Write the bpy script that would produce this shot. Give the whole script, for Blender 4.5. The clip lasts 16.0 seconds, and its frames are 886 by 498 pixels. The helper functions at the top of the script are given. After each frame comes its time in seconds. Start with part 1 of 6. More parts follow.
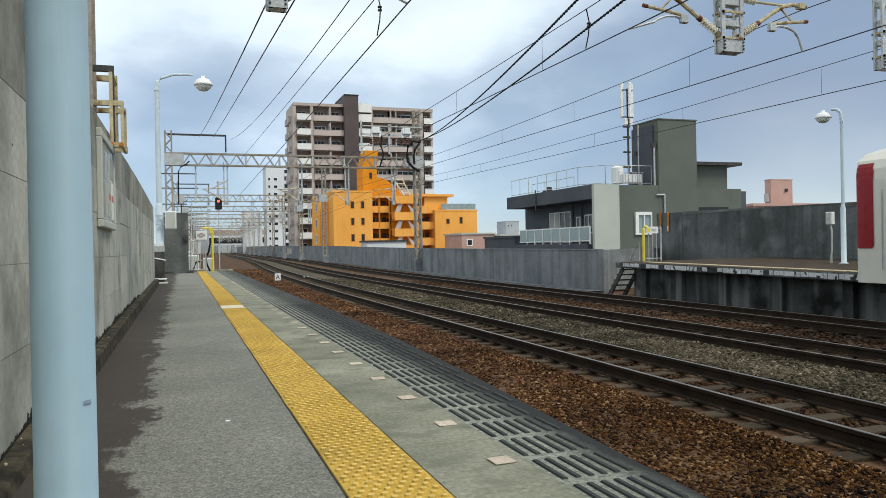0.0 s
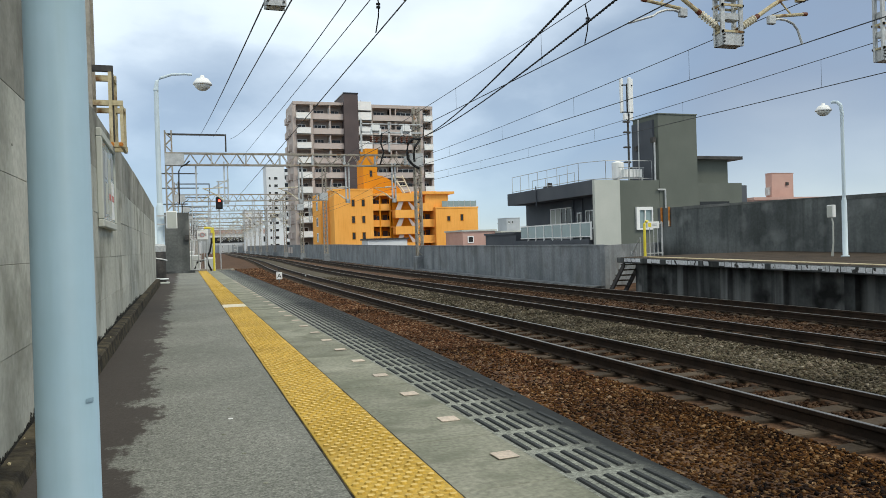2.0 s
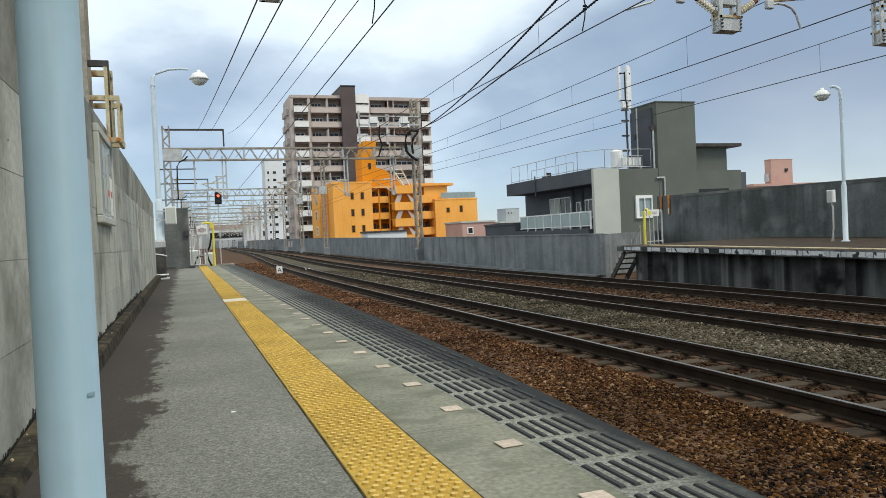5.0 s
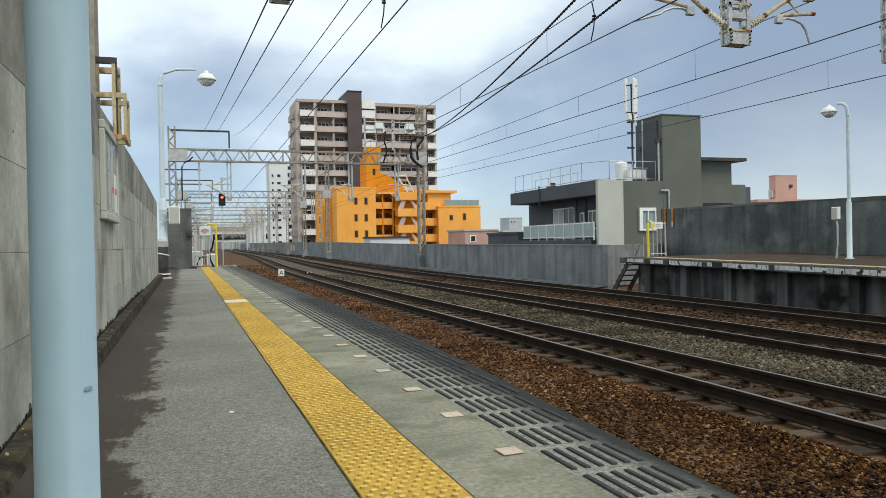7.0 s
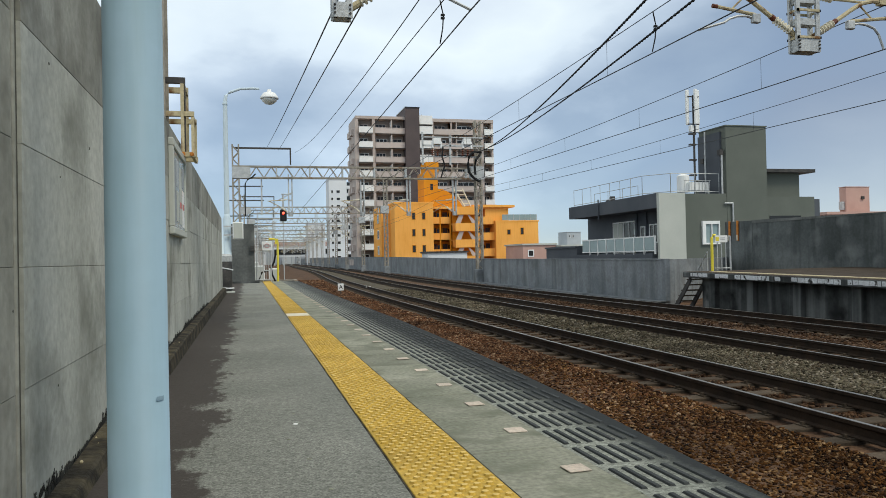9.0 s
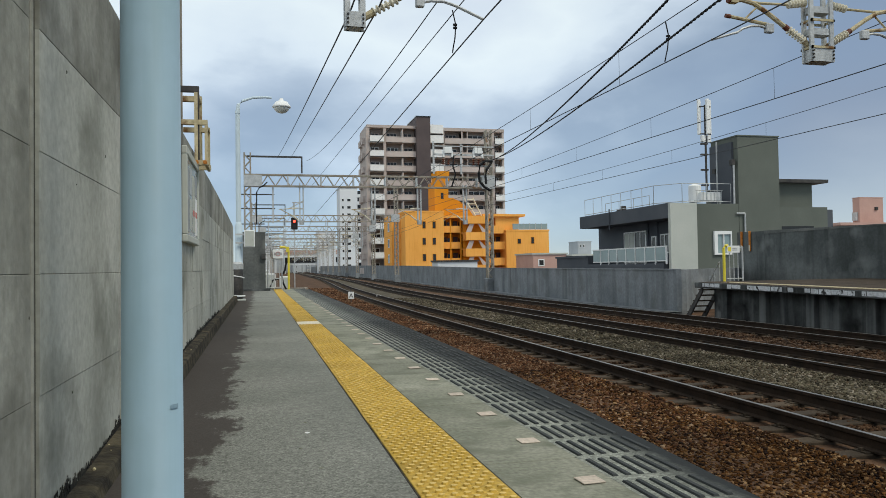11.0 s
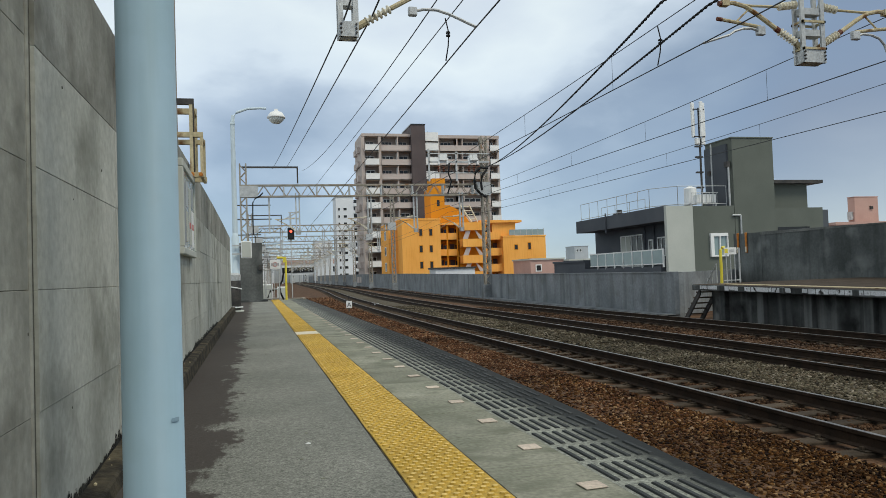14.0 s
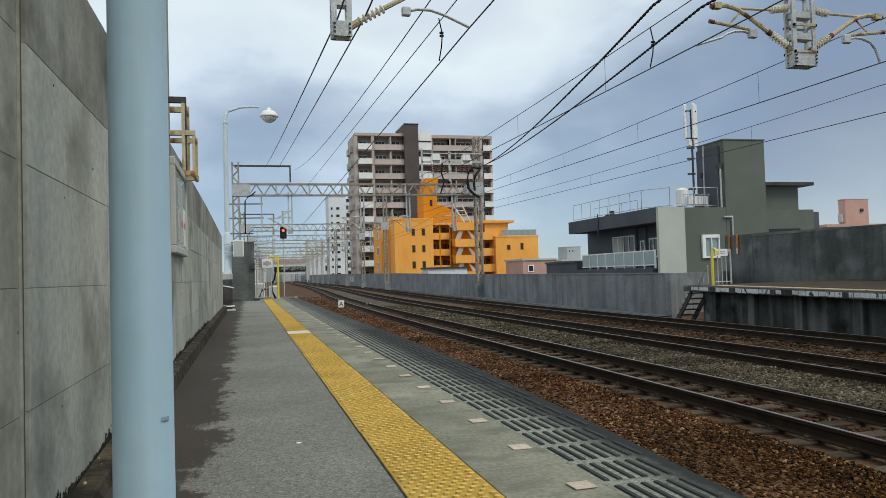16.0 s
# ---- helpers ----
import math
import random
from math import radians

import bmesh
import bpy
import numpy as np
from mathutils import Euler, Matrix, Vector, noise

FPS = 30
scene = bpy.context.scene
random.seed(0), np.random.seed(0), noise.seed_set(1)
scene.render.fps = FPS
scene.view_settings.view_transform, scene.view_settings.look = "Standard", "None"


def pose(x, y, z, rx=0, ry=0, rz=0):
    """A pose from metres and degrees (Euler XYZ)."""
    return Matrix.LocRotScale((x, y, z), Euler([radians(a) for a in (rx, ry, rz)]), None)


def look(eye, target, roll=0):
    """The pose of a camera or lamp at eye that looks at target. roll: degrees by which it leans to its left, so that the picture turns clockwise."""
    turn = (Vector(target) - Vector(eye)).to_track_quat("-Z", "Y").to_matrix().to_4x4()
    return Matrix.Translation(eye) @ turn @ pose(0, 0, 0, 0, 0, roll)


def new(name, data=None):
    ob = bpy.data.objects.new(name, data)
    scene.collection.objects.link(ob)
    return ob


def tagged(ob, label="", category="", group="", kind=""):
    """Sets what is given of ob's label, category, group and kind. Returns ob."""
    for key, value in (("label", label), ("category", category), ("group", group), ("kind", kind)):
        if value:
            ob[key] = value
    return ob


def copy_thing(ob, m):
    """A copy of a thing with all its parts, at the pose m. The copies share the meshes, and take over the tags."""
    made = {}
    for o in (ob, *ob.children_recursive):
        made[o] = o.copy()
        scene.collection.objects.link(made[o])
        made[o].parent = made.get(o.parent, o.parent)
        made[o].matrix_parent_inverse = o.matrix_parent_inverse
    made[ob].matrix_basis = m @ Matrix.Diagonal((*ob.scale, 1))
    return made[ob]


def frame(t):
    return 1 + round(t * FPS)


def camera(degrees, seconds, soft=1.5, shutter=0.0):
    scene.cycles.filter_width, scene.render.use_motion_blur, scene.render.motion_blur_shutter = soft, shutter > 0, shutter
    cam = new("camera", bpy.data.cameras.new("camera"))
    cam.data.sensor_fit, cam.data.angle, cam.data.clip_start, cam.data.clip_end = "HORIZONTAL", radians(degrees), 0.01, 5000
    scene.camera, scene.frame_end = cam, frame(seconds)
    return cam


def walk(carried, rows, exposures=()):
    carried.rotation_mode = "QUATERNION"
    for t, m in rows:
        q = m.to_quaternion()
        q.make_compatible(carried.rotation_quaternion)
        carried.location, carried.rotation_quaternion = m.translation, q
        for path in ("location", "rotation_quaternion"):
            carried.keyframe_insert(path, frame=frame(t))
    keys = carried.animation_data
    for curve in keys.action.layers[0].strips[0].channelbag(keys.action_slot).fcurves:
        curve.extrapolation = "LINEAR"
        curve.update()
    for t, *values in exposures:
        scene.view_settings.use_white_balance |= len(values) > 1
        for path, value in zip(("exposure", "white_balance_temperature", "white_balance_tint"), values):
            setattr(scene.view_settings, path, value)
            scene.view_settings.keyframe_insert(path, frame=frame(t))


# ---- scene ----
cam = camera(60.9, 16.0, soft=0.8)

PATH = [
    (0, (0.041, -0.088, 1.04), (0.694, 1.802, 1.031), -1.1),
    (0.5, (0.036, -0.09, 1.037), (0.681, 1.803, 1.019), -0.6),
    (1, (0.037, -0.091, 1.035), (0.688, 1.8, 1.022), -1.6),
    (1.5, (0.043, -0.082, 1.032), (0.687, 1.812, 1.02), -1.9),
    (2, (0.043, -0.086, 1.03), (0.693, 1.805, 1.014), -1.7),
    (2.5, (0.040, -0.077, 1.029), (0.689, 1.815, 1.008), -1.8),
    (3, (0.036, -0.083, 1.026), (0.667, 1.815, 0.986), -2.1),
    (3.5, (0.033, -0.065, 1.02), (0.671, 1.83, 0.983), -2.1),
    (4, (0.037, -0.074, 1.021), (0.686, 1.818, 0.977), -2.6),
    (6.5, (0.048, -0.037, 1.004), (0.706, 1.852, 0.98), -2.2),
    (7, (0.043, -0.027, 0.997), (0.688, 1.867, 0.979), -1.1),
    (7.5, (0.019, -0.009, 0.985), (0.596, 1.905, 0.97), -1.4),
    (8, (0.02, 0.01, 0.992), (0.547, 1.939, 0.999), -1.6),
    (8.5, (0.027, 0.009, 0.988), (0.552, 1.939, 1.001), -1.6),
    (9, (0.023, 0.01, 0.987), (0.523, 1.947, 1.011), -1.2),
    (11.5, (0.006, 0.023, 0.989), (0.48, 1.966, 1.04), -0.9),
    (12, (0.003, 0.023, 0.99), (0.479, 1.964, 1.043), -0.9),
    (12.5, (0.001, 0.017, 0.991), (0.48, 1.959, 1.041), -1.0),
    (13, (0.004, 0.024, 0.987), (0.483, 1.965, 1.034), -1.4),
    (13.5, (0.005, 0.026, 0.984), (0.486, 1.967, 1.04), -2.0),
    (14, (0.004, 0.018, 0.991), (0.486, 1.958, 1.058), -2.0),
    (14.5, (-0.001, 0.015, 0.992), (0.481, 1.954, 1.058), -1.8),
    (15, (0.001, 0.018, 0.992), (0.489, 1.956, 1.056), -1.7),
    (15.5, (0.004, 0.014, 0.992), (0.497, 1.951, 1.053), -1.8),
    (16, (0.007, 0.008, 0.993), (0.508, 1.943, 1.059), -1.7),
]
walk(cam, [(t, look(eye, target, roll)) for t, eye, target, roll in PATH],
     exposures=[(t, ev, kelvin, 5) for t, ev, kelvin in ((0, 0.15, 7250), (4, 0.17, 7250), (6.5, 0.18, 7500), (7.5, 0.15, 7350), (9, 0.03, 7200), (11.5, -0.10, 7180), (16, -0.13, 7200))])

# ---- world and light ----
def make_world():
    w = bpy.data.worlds.new("overcast_sky")
    scene.world = w
    w.use_nodes = True
    nt = w.node_tree
    nt.nodes.clear()
    N, L = nt.nodes.new, nt.links.new
    out, bg = N("ShaderNodeOutputWorld"), N("ShaderNodeBackground")
    bg2, add = N("ShaderNodeBackground"), N("ShaderNodeAddShader")
    sky = N("ShaderNodeTexSky")
    sky.sky_type, sky.sun_disc = "NISHITA", False
    sky.sun_elevation, sky.sun_rotation = radians(51), radians(145)
    sky.dust_density, sky.air_density = 0.0, 0.6
    bg.inputs[1].default_value = 0.05
    L(sky.outputs[0], bg.inputs[0])
    tc, sep = N("ShaderNodeTexCoord"), N("ShaderNodeSeparateXYZ")
    L(tc.outputs["Generated"], sep.inputs[0])
    mp = N("ShaderNodeMapping")
    mp.inputs["Location"].default_value = (0.35, 0.1, 0.0)
    mp.inputs["Scale"].default_value = (1.25, 1.25, 2.6)
    L(tc.outputs["Generated"], mp.inputs[0])
    no = N("ShaderNodeTexNoise")
    no.inputs["Scale"].default_value, no.inputs["Detail"].default_value = 2.3, 7.0
    no.inputs["Roughness"].default_value = 0.5
    L(mp.outputs[0], no.inputs["Vector"])
    # height over the horizon, ruffled by the cloud noise
    ma = N("ShaderNodeMath"); ma.operation = "MULTIPLY_ADD"
    L(no.outputs["Fac"], ma.inputs[0])
    ma.inputs[1].default_value = 0.50
    tilt = N("ShaderNodeMath"); tilt.operation = "MULTIPLY_ADD"
    L(sep.outputs[0], tilt.inputs[0]); tilt.inputs[1].default_value = -0.22
    L(sep.outputs[2], tilt.inputs[2])
    L(tilt.outputs[0], ma.inputs[2])
    # one bright cloud bank over the line, one dull bank to its right
    height = ma.outputs[0]
    for centre, width, lift in (((0.385, 0.90, 0.20), 0.93, 0.06), ((0.66, 0.72, 0.20), 0.92, -0.10), ((-0.02, 0.985, 0.13), 0.97, -0.03)):
        dt = N("ShaderNodeVectorMath"); dt.operation = "DOT_PRODUCT"
        nv = N("ShaderNodeVectorMath"); nv.operation = "NORMALIZE"
        L(tc.outputs["Generated"], nv.inputs[0]); L(nv.outputs[0], dt.inputs[0])
        dt.inputs[1].default_value = Vector(centre).normalized()
        mr = N("ShaderNodeMapRange"); mr.interpolation_type = "SMOOTHSTEP"
        mr.inputs[1].default_value, mr.inputs[2].default_value = width, 1.0
        mr.inputs[3].default_value, mr.inputs[4].default_value = 0.0, lift
        L(dt.outputs["Value"], mr.inputs[0])
        ad = N("ShaderNodeMath"); ad.operation = "ADD"
        L(height, ad.inputs[0]); L(mr.outputs[0], ad.inputs[1])
        height = ad.outputs[0]
    ramp = N("ShaderNodeValToRGB")
    e = ramp.color_ramp.elements
    e[0].position, e[0].color = 0.0, (0.29, 0.33, 0.42, 1)
    e[1].position, e[1].color = 0.70, (0.74, 0.80, 0.88, 1)
    for p, c in ((0.10, (0.22, 0.26, 0.355)), (0.18, (0.19, 0.235, 0.34)), (0.27, (0.19, 0.255, 0.385)), (0.35, (0.25, 0.325, 0.455)),
                 (0.43, (0.44, 0.53, 0.68)), (0.48, (0.65, 0.75, 0.89)), (0.55, (0.75, 0.85, 0.96)), (0.62, (0.64, 0.73, 0.88))):
        k = e.new(p); k.color = (*c, 1)
    L(height, ramp.inputs[0])
    L(ramp.outputs[0], bg2.inputs[0])
    bg2.inputs[1].default_value = 1.0
    L(bg.outputs[0], add.inputs[0]); L(bg2.outputs[0], add.inputs[1])
    L(add.outputs[0], out.inputs[0])


make_world()
sun = new("sun", bpy.data.lights.new("sun", "SUN"))
sun.data.energy, sun.data.angle, sun.data.color = 1.75, radians(18), (1.0, 0.95, 0.88)
sun.matrix_world = look((28, -40, 60), (0, 0, 0))


# ---- materials ----
def surf(name, a, b, rough=0.85, big=0.8, fine=40.0, bump=0.15, metal=0.0, streak=None, dirt=None, dirt_at=(0.5, 0.62),
         rnd=0.0, spec=0.15, grain=0.25, dirt_scale=1.5):
    """Two-scale mottled surface: a to b over large noise, grain over fine noise, optional vertical streaks and dirt patches."""
    m = bpy.data.materials.new(name)
    m.use_nodes = True
    nt = m.node_tree
    N, L = nt.nodes.new, nt.links.new
    p = nt.nodes["Principled BSDF"]
    tc = N("ShaderNodeTexCoord")
    vec = tc.outputs["Object"]
    oi = N("ShaderNodeObjectInfo")
    va = N("ShaderNodeVectorMath"); va.operation = "ADD"
    vs = N("ShaderNodeVectorMath"); vs.operation = "MULTIPLY"
    L(oi.outputs["Location"], vs.inputs[0]); vs.inputs[1].default_value = (1, 1, 1)
    L(vec, va.inputs[0]); L(vs.outputs[0], va.inputs[1])
    vec = va.outputs[0]

    def noise_at(scale, detail, stretch=None):
        n = N("ShaderNodeTexNoise")
        n.inputs["Scale"].default_value, n.inputs["Detail"].default_value = scale, detail
        if stretch:
            mp = N("ShaderNodeMapping"); mp.inputs["Scale"].default_value = stretch
            L(vec, mp.inputs[0]); L(mp.outputs[0], n.inputs["Vector"])
        else:
            L(vec, n.inputs["Vector"])
        return n.outputs["Fac"]

    def step(f, lo, hi):
        r = N("ShaderNodeMapRange")
        r.inputs[1].default_value, r.inputs[2].default_value = lo, hi
        L(f, r.inputs[0])
        return r.outputs[0]

    def mix(f, c1, c2, mode="MIX"):
        x = N("ShaderNodeMix"); x.data_type, x.blend_type = "RGBA", mode
        if isinstance(f, float):
            x.inputs[0].default_value = f
        else:
            L(f, x.inputs[0])
        for i, c in ((6, c1), (7, c2)):
            if isinstance(c, tuple):
                x.inputs[i].default_value = (*c, 1)
            else:
                L(c, x.inputs[i])
        return x.outputs[2]

    col = mix(step(noise_at(big, 5), 0.32, 0.68), a, b)
    fine_n = noise_at(fine, 3)
    g = step(fine_n, 0.25, 0.75)
    gv = N("ShaderNodeMapRange"); L(g, gv.inputs[0])
    gv.inputs[3].default_value, gv.inputs[4].default_value = 1 - grain, 1 + grain * 0.6
    hs = N("ShaderNodeHueSaturation"); L(col, hs.inputs["Color"]); L(gv.outputs[0], hs.inputs["Value"])
    col = hs.outputs[0]
    if rnd:
        rv = N("ShaderNodeMapRange"); L(oi.outputs["Random"], rv.inputs[0])
        rv.inputs[3].default_value, rv.inputs[4].default_value = 1 - rnd, 1 + rnd
        h2 = N("ShaderNodeHueSaturation"); L(col, h2.inputs["Color"]); L(rv.outputs[0], h2.inputs["Value"])
        col = h2.outputs[0]
    if streak:
        sc, amount, freq = (*streak, 3.0)[:3]
        col = mix(step(noise_at(freq, 6, (1.6, 1.6, 0.12)), 0.48, 0.74), col, mix(amount, col, sc))
    if dirt:
        col = mix(step(noise_at(dirt_scale, 6), *dirt_at), col, dirt)
    L(col, p.inputs["Base Color"])
    rr = N("ShaderNodeMapRange"); L(fine_n, rr.inputs[0])
    rr.inputs[3].default_value, rr.inputs[4].default_value = max(rough - 0.12, 0.03), min(rough + 0.12, 1)
    L(rr.outputs[0], p.inputs["Roughness"])
    p.inputs["Metallic"].default_value = metal
    p.inputs["Specular IOR Level"].default_value = spec
    if bump:
        bp = N("ShaderNodeBump"); bp.inputs["Strength"].default_value = bump
        bp.inputs["Distance"].default_value = 0.02
        L(fine_n, bp.inputs["Height"]); L(bp.outputs[0], p.inputs["Normal"])
    return m


def glass(name, tint, rough=0.06):
    m = surf(name, tint, tuple(c * 0.7 for c in tint), rough, 0.6, 3, 0.0, spec=0.35, grain=0.1)
    return m


def glow(name, colour, strength):
    m = bpy.data.materials.new(name)
    m.use_nodes = True
    p = m.node_tree.nodes["Principled BSDF"]
    p.inputs["Base Color"].default_value = (*colour, 1)
    p.inputs["Emission Color"].default_value = (*colour, 1)
    p.inputs["Emission Strength"].default_value = strength
    return m


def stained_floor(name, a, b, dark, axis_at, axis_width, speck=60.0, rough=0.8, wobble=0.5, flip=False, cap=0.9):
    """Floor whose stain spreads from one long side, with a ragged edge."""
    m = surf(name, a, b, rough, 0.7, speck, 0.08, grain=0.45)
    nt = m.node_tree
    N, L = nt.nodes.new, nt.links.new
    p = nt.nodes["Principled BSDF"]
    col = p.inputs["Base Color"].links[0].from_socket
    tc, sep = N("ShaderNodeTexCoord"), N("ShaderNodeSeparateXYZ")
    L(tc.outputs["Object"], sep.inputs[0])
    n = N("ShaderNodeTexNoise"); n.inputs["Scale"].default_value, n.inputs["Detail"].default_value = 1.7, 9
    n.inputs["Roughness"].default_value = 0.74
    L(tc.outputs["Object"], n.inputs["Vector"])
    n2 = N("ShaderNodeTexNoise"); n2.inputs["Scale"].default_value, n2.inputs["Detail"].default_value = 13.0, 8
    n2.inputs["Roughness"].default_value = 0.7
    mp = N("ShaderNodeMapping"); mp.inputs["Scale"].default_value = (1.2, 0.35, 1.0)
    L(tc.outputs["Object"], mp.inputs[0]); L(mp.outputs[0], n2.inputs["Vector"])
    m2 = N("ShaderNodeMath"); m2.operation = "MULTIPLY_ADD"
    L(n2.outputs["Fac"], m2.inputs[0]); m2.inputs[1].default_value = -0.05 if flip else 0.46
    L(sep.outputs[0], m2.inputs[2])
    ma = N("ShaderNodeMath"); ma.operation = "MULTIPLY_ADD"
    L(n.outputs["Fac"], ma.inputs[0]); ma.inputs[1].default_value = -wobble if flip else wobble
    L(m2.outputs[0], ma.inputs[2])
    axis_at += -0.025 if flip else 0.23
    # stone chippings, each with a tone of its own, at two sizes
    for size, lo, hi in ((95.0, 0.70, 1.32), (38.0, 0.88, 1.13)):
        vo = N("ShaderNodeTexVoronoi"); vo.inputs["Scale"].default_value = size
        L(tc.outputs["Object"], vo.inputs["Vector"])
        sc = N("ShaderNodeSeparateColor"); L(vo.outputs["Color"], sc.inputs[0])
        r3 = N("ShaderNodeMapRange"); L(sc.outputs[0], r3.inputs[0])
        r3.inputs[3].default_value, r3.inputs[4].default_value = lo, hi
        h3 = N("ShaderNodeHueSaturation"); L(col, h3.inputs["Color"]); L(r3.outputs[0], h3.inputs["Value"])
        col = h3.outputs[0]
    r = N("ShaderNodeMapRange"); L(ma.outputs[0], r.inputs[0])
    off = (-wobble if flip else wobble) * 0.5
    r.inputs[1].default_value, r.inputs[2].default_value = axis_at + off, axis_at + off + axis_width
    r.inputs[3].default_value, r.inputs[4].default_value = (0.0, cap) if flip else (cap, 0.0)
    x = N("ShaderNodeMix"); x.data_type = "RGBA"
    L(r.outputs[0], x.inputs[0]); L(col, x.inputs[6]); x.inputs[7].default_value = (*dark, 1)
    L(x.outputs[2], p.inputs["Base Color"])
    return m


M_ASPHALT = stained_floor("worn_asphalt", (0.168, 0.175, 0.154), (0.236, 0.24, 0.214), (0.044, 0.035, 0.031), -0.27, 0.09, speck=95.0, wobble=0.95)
M_SLAB = surf("platform_concrete", (0.195, 0.205, 0.158), (0.305, 0.305, 0.248), 0.85, 1.4, 35, 0.25, rnd=0.12, dirt=(0.15, 0.158, 0.12), dirt_at=(0.50, 0.66), grain=0.35, dirt_scale=3.2)
M_EDGE = stained_floor("edge_concrete", (0.20, 0.215, 0.19), (0.27, 0.285, 0.25), (0.022, 0.025, 0.027), 1.80, 0.22, 35, 0.85, 0.22, True, 0.98)
M_RUBBER = surf("dark_rubber", (0.030, 0.034, 0.036), (0.055, 0.060, 0.060), 0.7, 3, 60, 0.2)
M_WORNRUBBER = surf("worn_grey_rubber", (0.085, 0.092, 0.092), (0.15, 0.158, 0.152), 0.8, 1.2, 50, 0.2)
M_YELLOW = surf("yellow_tactile", (0.46, 0.30, 0.055), (0.565, 0.375, 0.085), 0.75, 1.6, 40, 0.2, rnd=0.09, dirt=(0.34, 0.225, 0.05), dirt_at=(0.52, 0.72), grain=0.35)
M_DOME = surf("worn_yellow_dome", (0.62, 0.43, 0.125), (0.73, 0.54, 0.20), 0.7, 3, 40, 0.1, grain=0.2)
M_CREAM = surf("cream_paint", (0.68, 0.62, 0.46), (0.76, 0.70, 0.55), 0.8, 2, 40, 0.1)
M_MARKER = surf("pale_pink_tile", (0.50, 0.42, 0.35), (0.60, 0.52, 0.44), 0.7, 6, 60, 0.1, rnd=0.15)
M_WALL = surf("precast_concrete", (0.34, 0.352, 0.315), (0.495, 0.505, 0.458), 0.9, 1.1, 25, 0.08, streak=((0.15, 0.155, 0.13), 0.45, 1.5), grain=0.2, rnd=0.06, dirt=(0.12, 0.125, 0.10), dirt_at=(0.54, 0.82), dirt_scale=1.9)
M_WALLTOP = surf("mould_streaked_concrete", (0.245, 0.25, 0.22), (0.395, 0.40, 0.36), 0.9, 1.0, 25, 0.12, streak=((0.11, 0.108, 0.09), 0.6, 2.2), grain=0.2, rnd=0.06, dirt=(0.11, 0.108, 0.09), dirt_at=(0.50, 0.78), dirt_scale=2.2)
M_JOINT = surf("dark_joint", (0.08, 0.08, 0.068), (0.14, 0.14, 0.12), 0.95, 3, 40, 0.3)
M_MOSS = surf("mossy_kerb", (0.040, 0.036, 0.028), (0.10, 0.085, 0.055), 0.95, 4.5, 30, 0.6, dirt=(0.022, 0.02, 0.016), dirt_at=(0.42, 0.60), dirt_scale=6)
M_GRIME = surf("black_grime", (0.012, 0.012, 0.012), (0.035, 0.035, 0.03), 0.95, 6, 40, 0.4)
M_PARAPET = surf("parapet_concrete", (0.165, 0.185, 0.20), (0.27, 0.292, 0.308), 0.9, 0.5, 9, 0.12, streak=((0.055, 0.06, 0.062), 0.55, 0.9), grain=0.2, dirt=(0.12, 0.125, 0.12), dirt_at=(0.56, 0.8), dirt_scale=0.9)
M_DARKWALL = surf("sooty_concrete", (0.075, 0.082, 0.08), (0.165, 0.173, 0.167), 0.9, 0.5, 10, 0.15, streak=((0.035, 0.038, 0.036), 0.6, 0.9), grain=0.25, dirt=(0.21, 0.215, 0.205), dirt_at=(0.56, 0.8), dirt_scale=0.7)
M_SOOT = surf("black_stained_concrete", (0.030, 0.033, 0.034), (0.115, 0.124, 0.124), 0.9, 0.7, 12, 0.2, streak=((0.24, 0.255, 0.255), 0.7, 1.5), grain=0.2, dirt=(0.014, 0.015, 0.015), dirt_at=(0.50, 0.66), dirt_scale=0.9)
M_REARWALL = surf("rain_streaked_concrete", (0.055, 0.063, 0.063), (0.16, 0.176, 0.176), 0.9, 0.42, 10, 0.15, streak=((0.030, 0.034, 0.034), 0.6, 1.9), grain=0.2, dirt=(0.20, 0.213, 0.213), dirt_at=(0.53, 0.80), dirt_scale=0.9, rnd=0.04)
M_FLAKE = surf("flaking_white_paint", (0.50, 0.52, 0.54), (0.70, 0.72, 0.74), 0.8, 3, 30, 0.2, dirt=(0.05, 0.05, 0.05), dirt_at=(0.55, 0.62), dirt_scale=6)
M_BALLAST = surf("rusty_ballast_bed", (0.060, 0.034, 0.021), (0.135, 0.076, 0.043), 0.95, 0.9, 16, 1.0, grain=0.7)
M_GREYBALLAST = surf("grey_ballast_bed", (0.065, 0.056, 0.040), (0.115, 0.098, 0.070), 0.95, 1.2, 22, 1.0, grain=0.5)
M_RAILSIDE = surf("rusty_rail", (0.021, 0.015, 0.011), (0.042, 0.027, 0.018), 0.8, 4, 40, 0.2)
M_RAILTOP = surf("worn_rail_head", (0.20, 0.19, 0.175), (0.30, 0.285, 0.265), 0.42, 4, 40, 0.05, metal=0.8)
M_SLEEPER = surf("brown_sleeper", (0.048, 0.037, 0.027), (0.092, 0.070, 0.051), 0.9, 2, 30, 0.4, rnd=0.25)
M_POLE = surf("pale_blue_paint", (0.262, 0.385, 0.468), (0.30, 0.425, 0.508), 0.5, 1.2, 8, 0.03, grain=0.05, streak=((0.23, 0.345, 0.40), 0.6, 9.0), dirt=(0.24, 0.35, 0.40), dirt_at=(0.58, 0.75))
# lamp-post blue with haze mixed into the colour, for the farther posts
M_HAZEBLUE = surf("haze_paled_blue", (0.50, 0.60, 0.66), (0.56, 0.66, 0.71), 0.5, 1.2, 8, 0.03, grain=0.04)
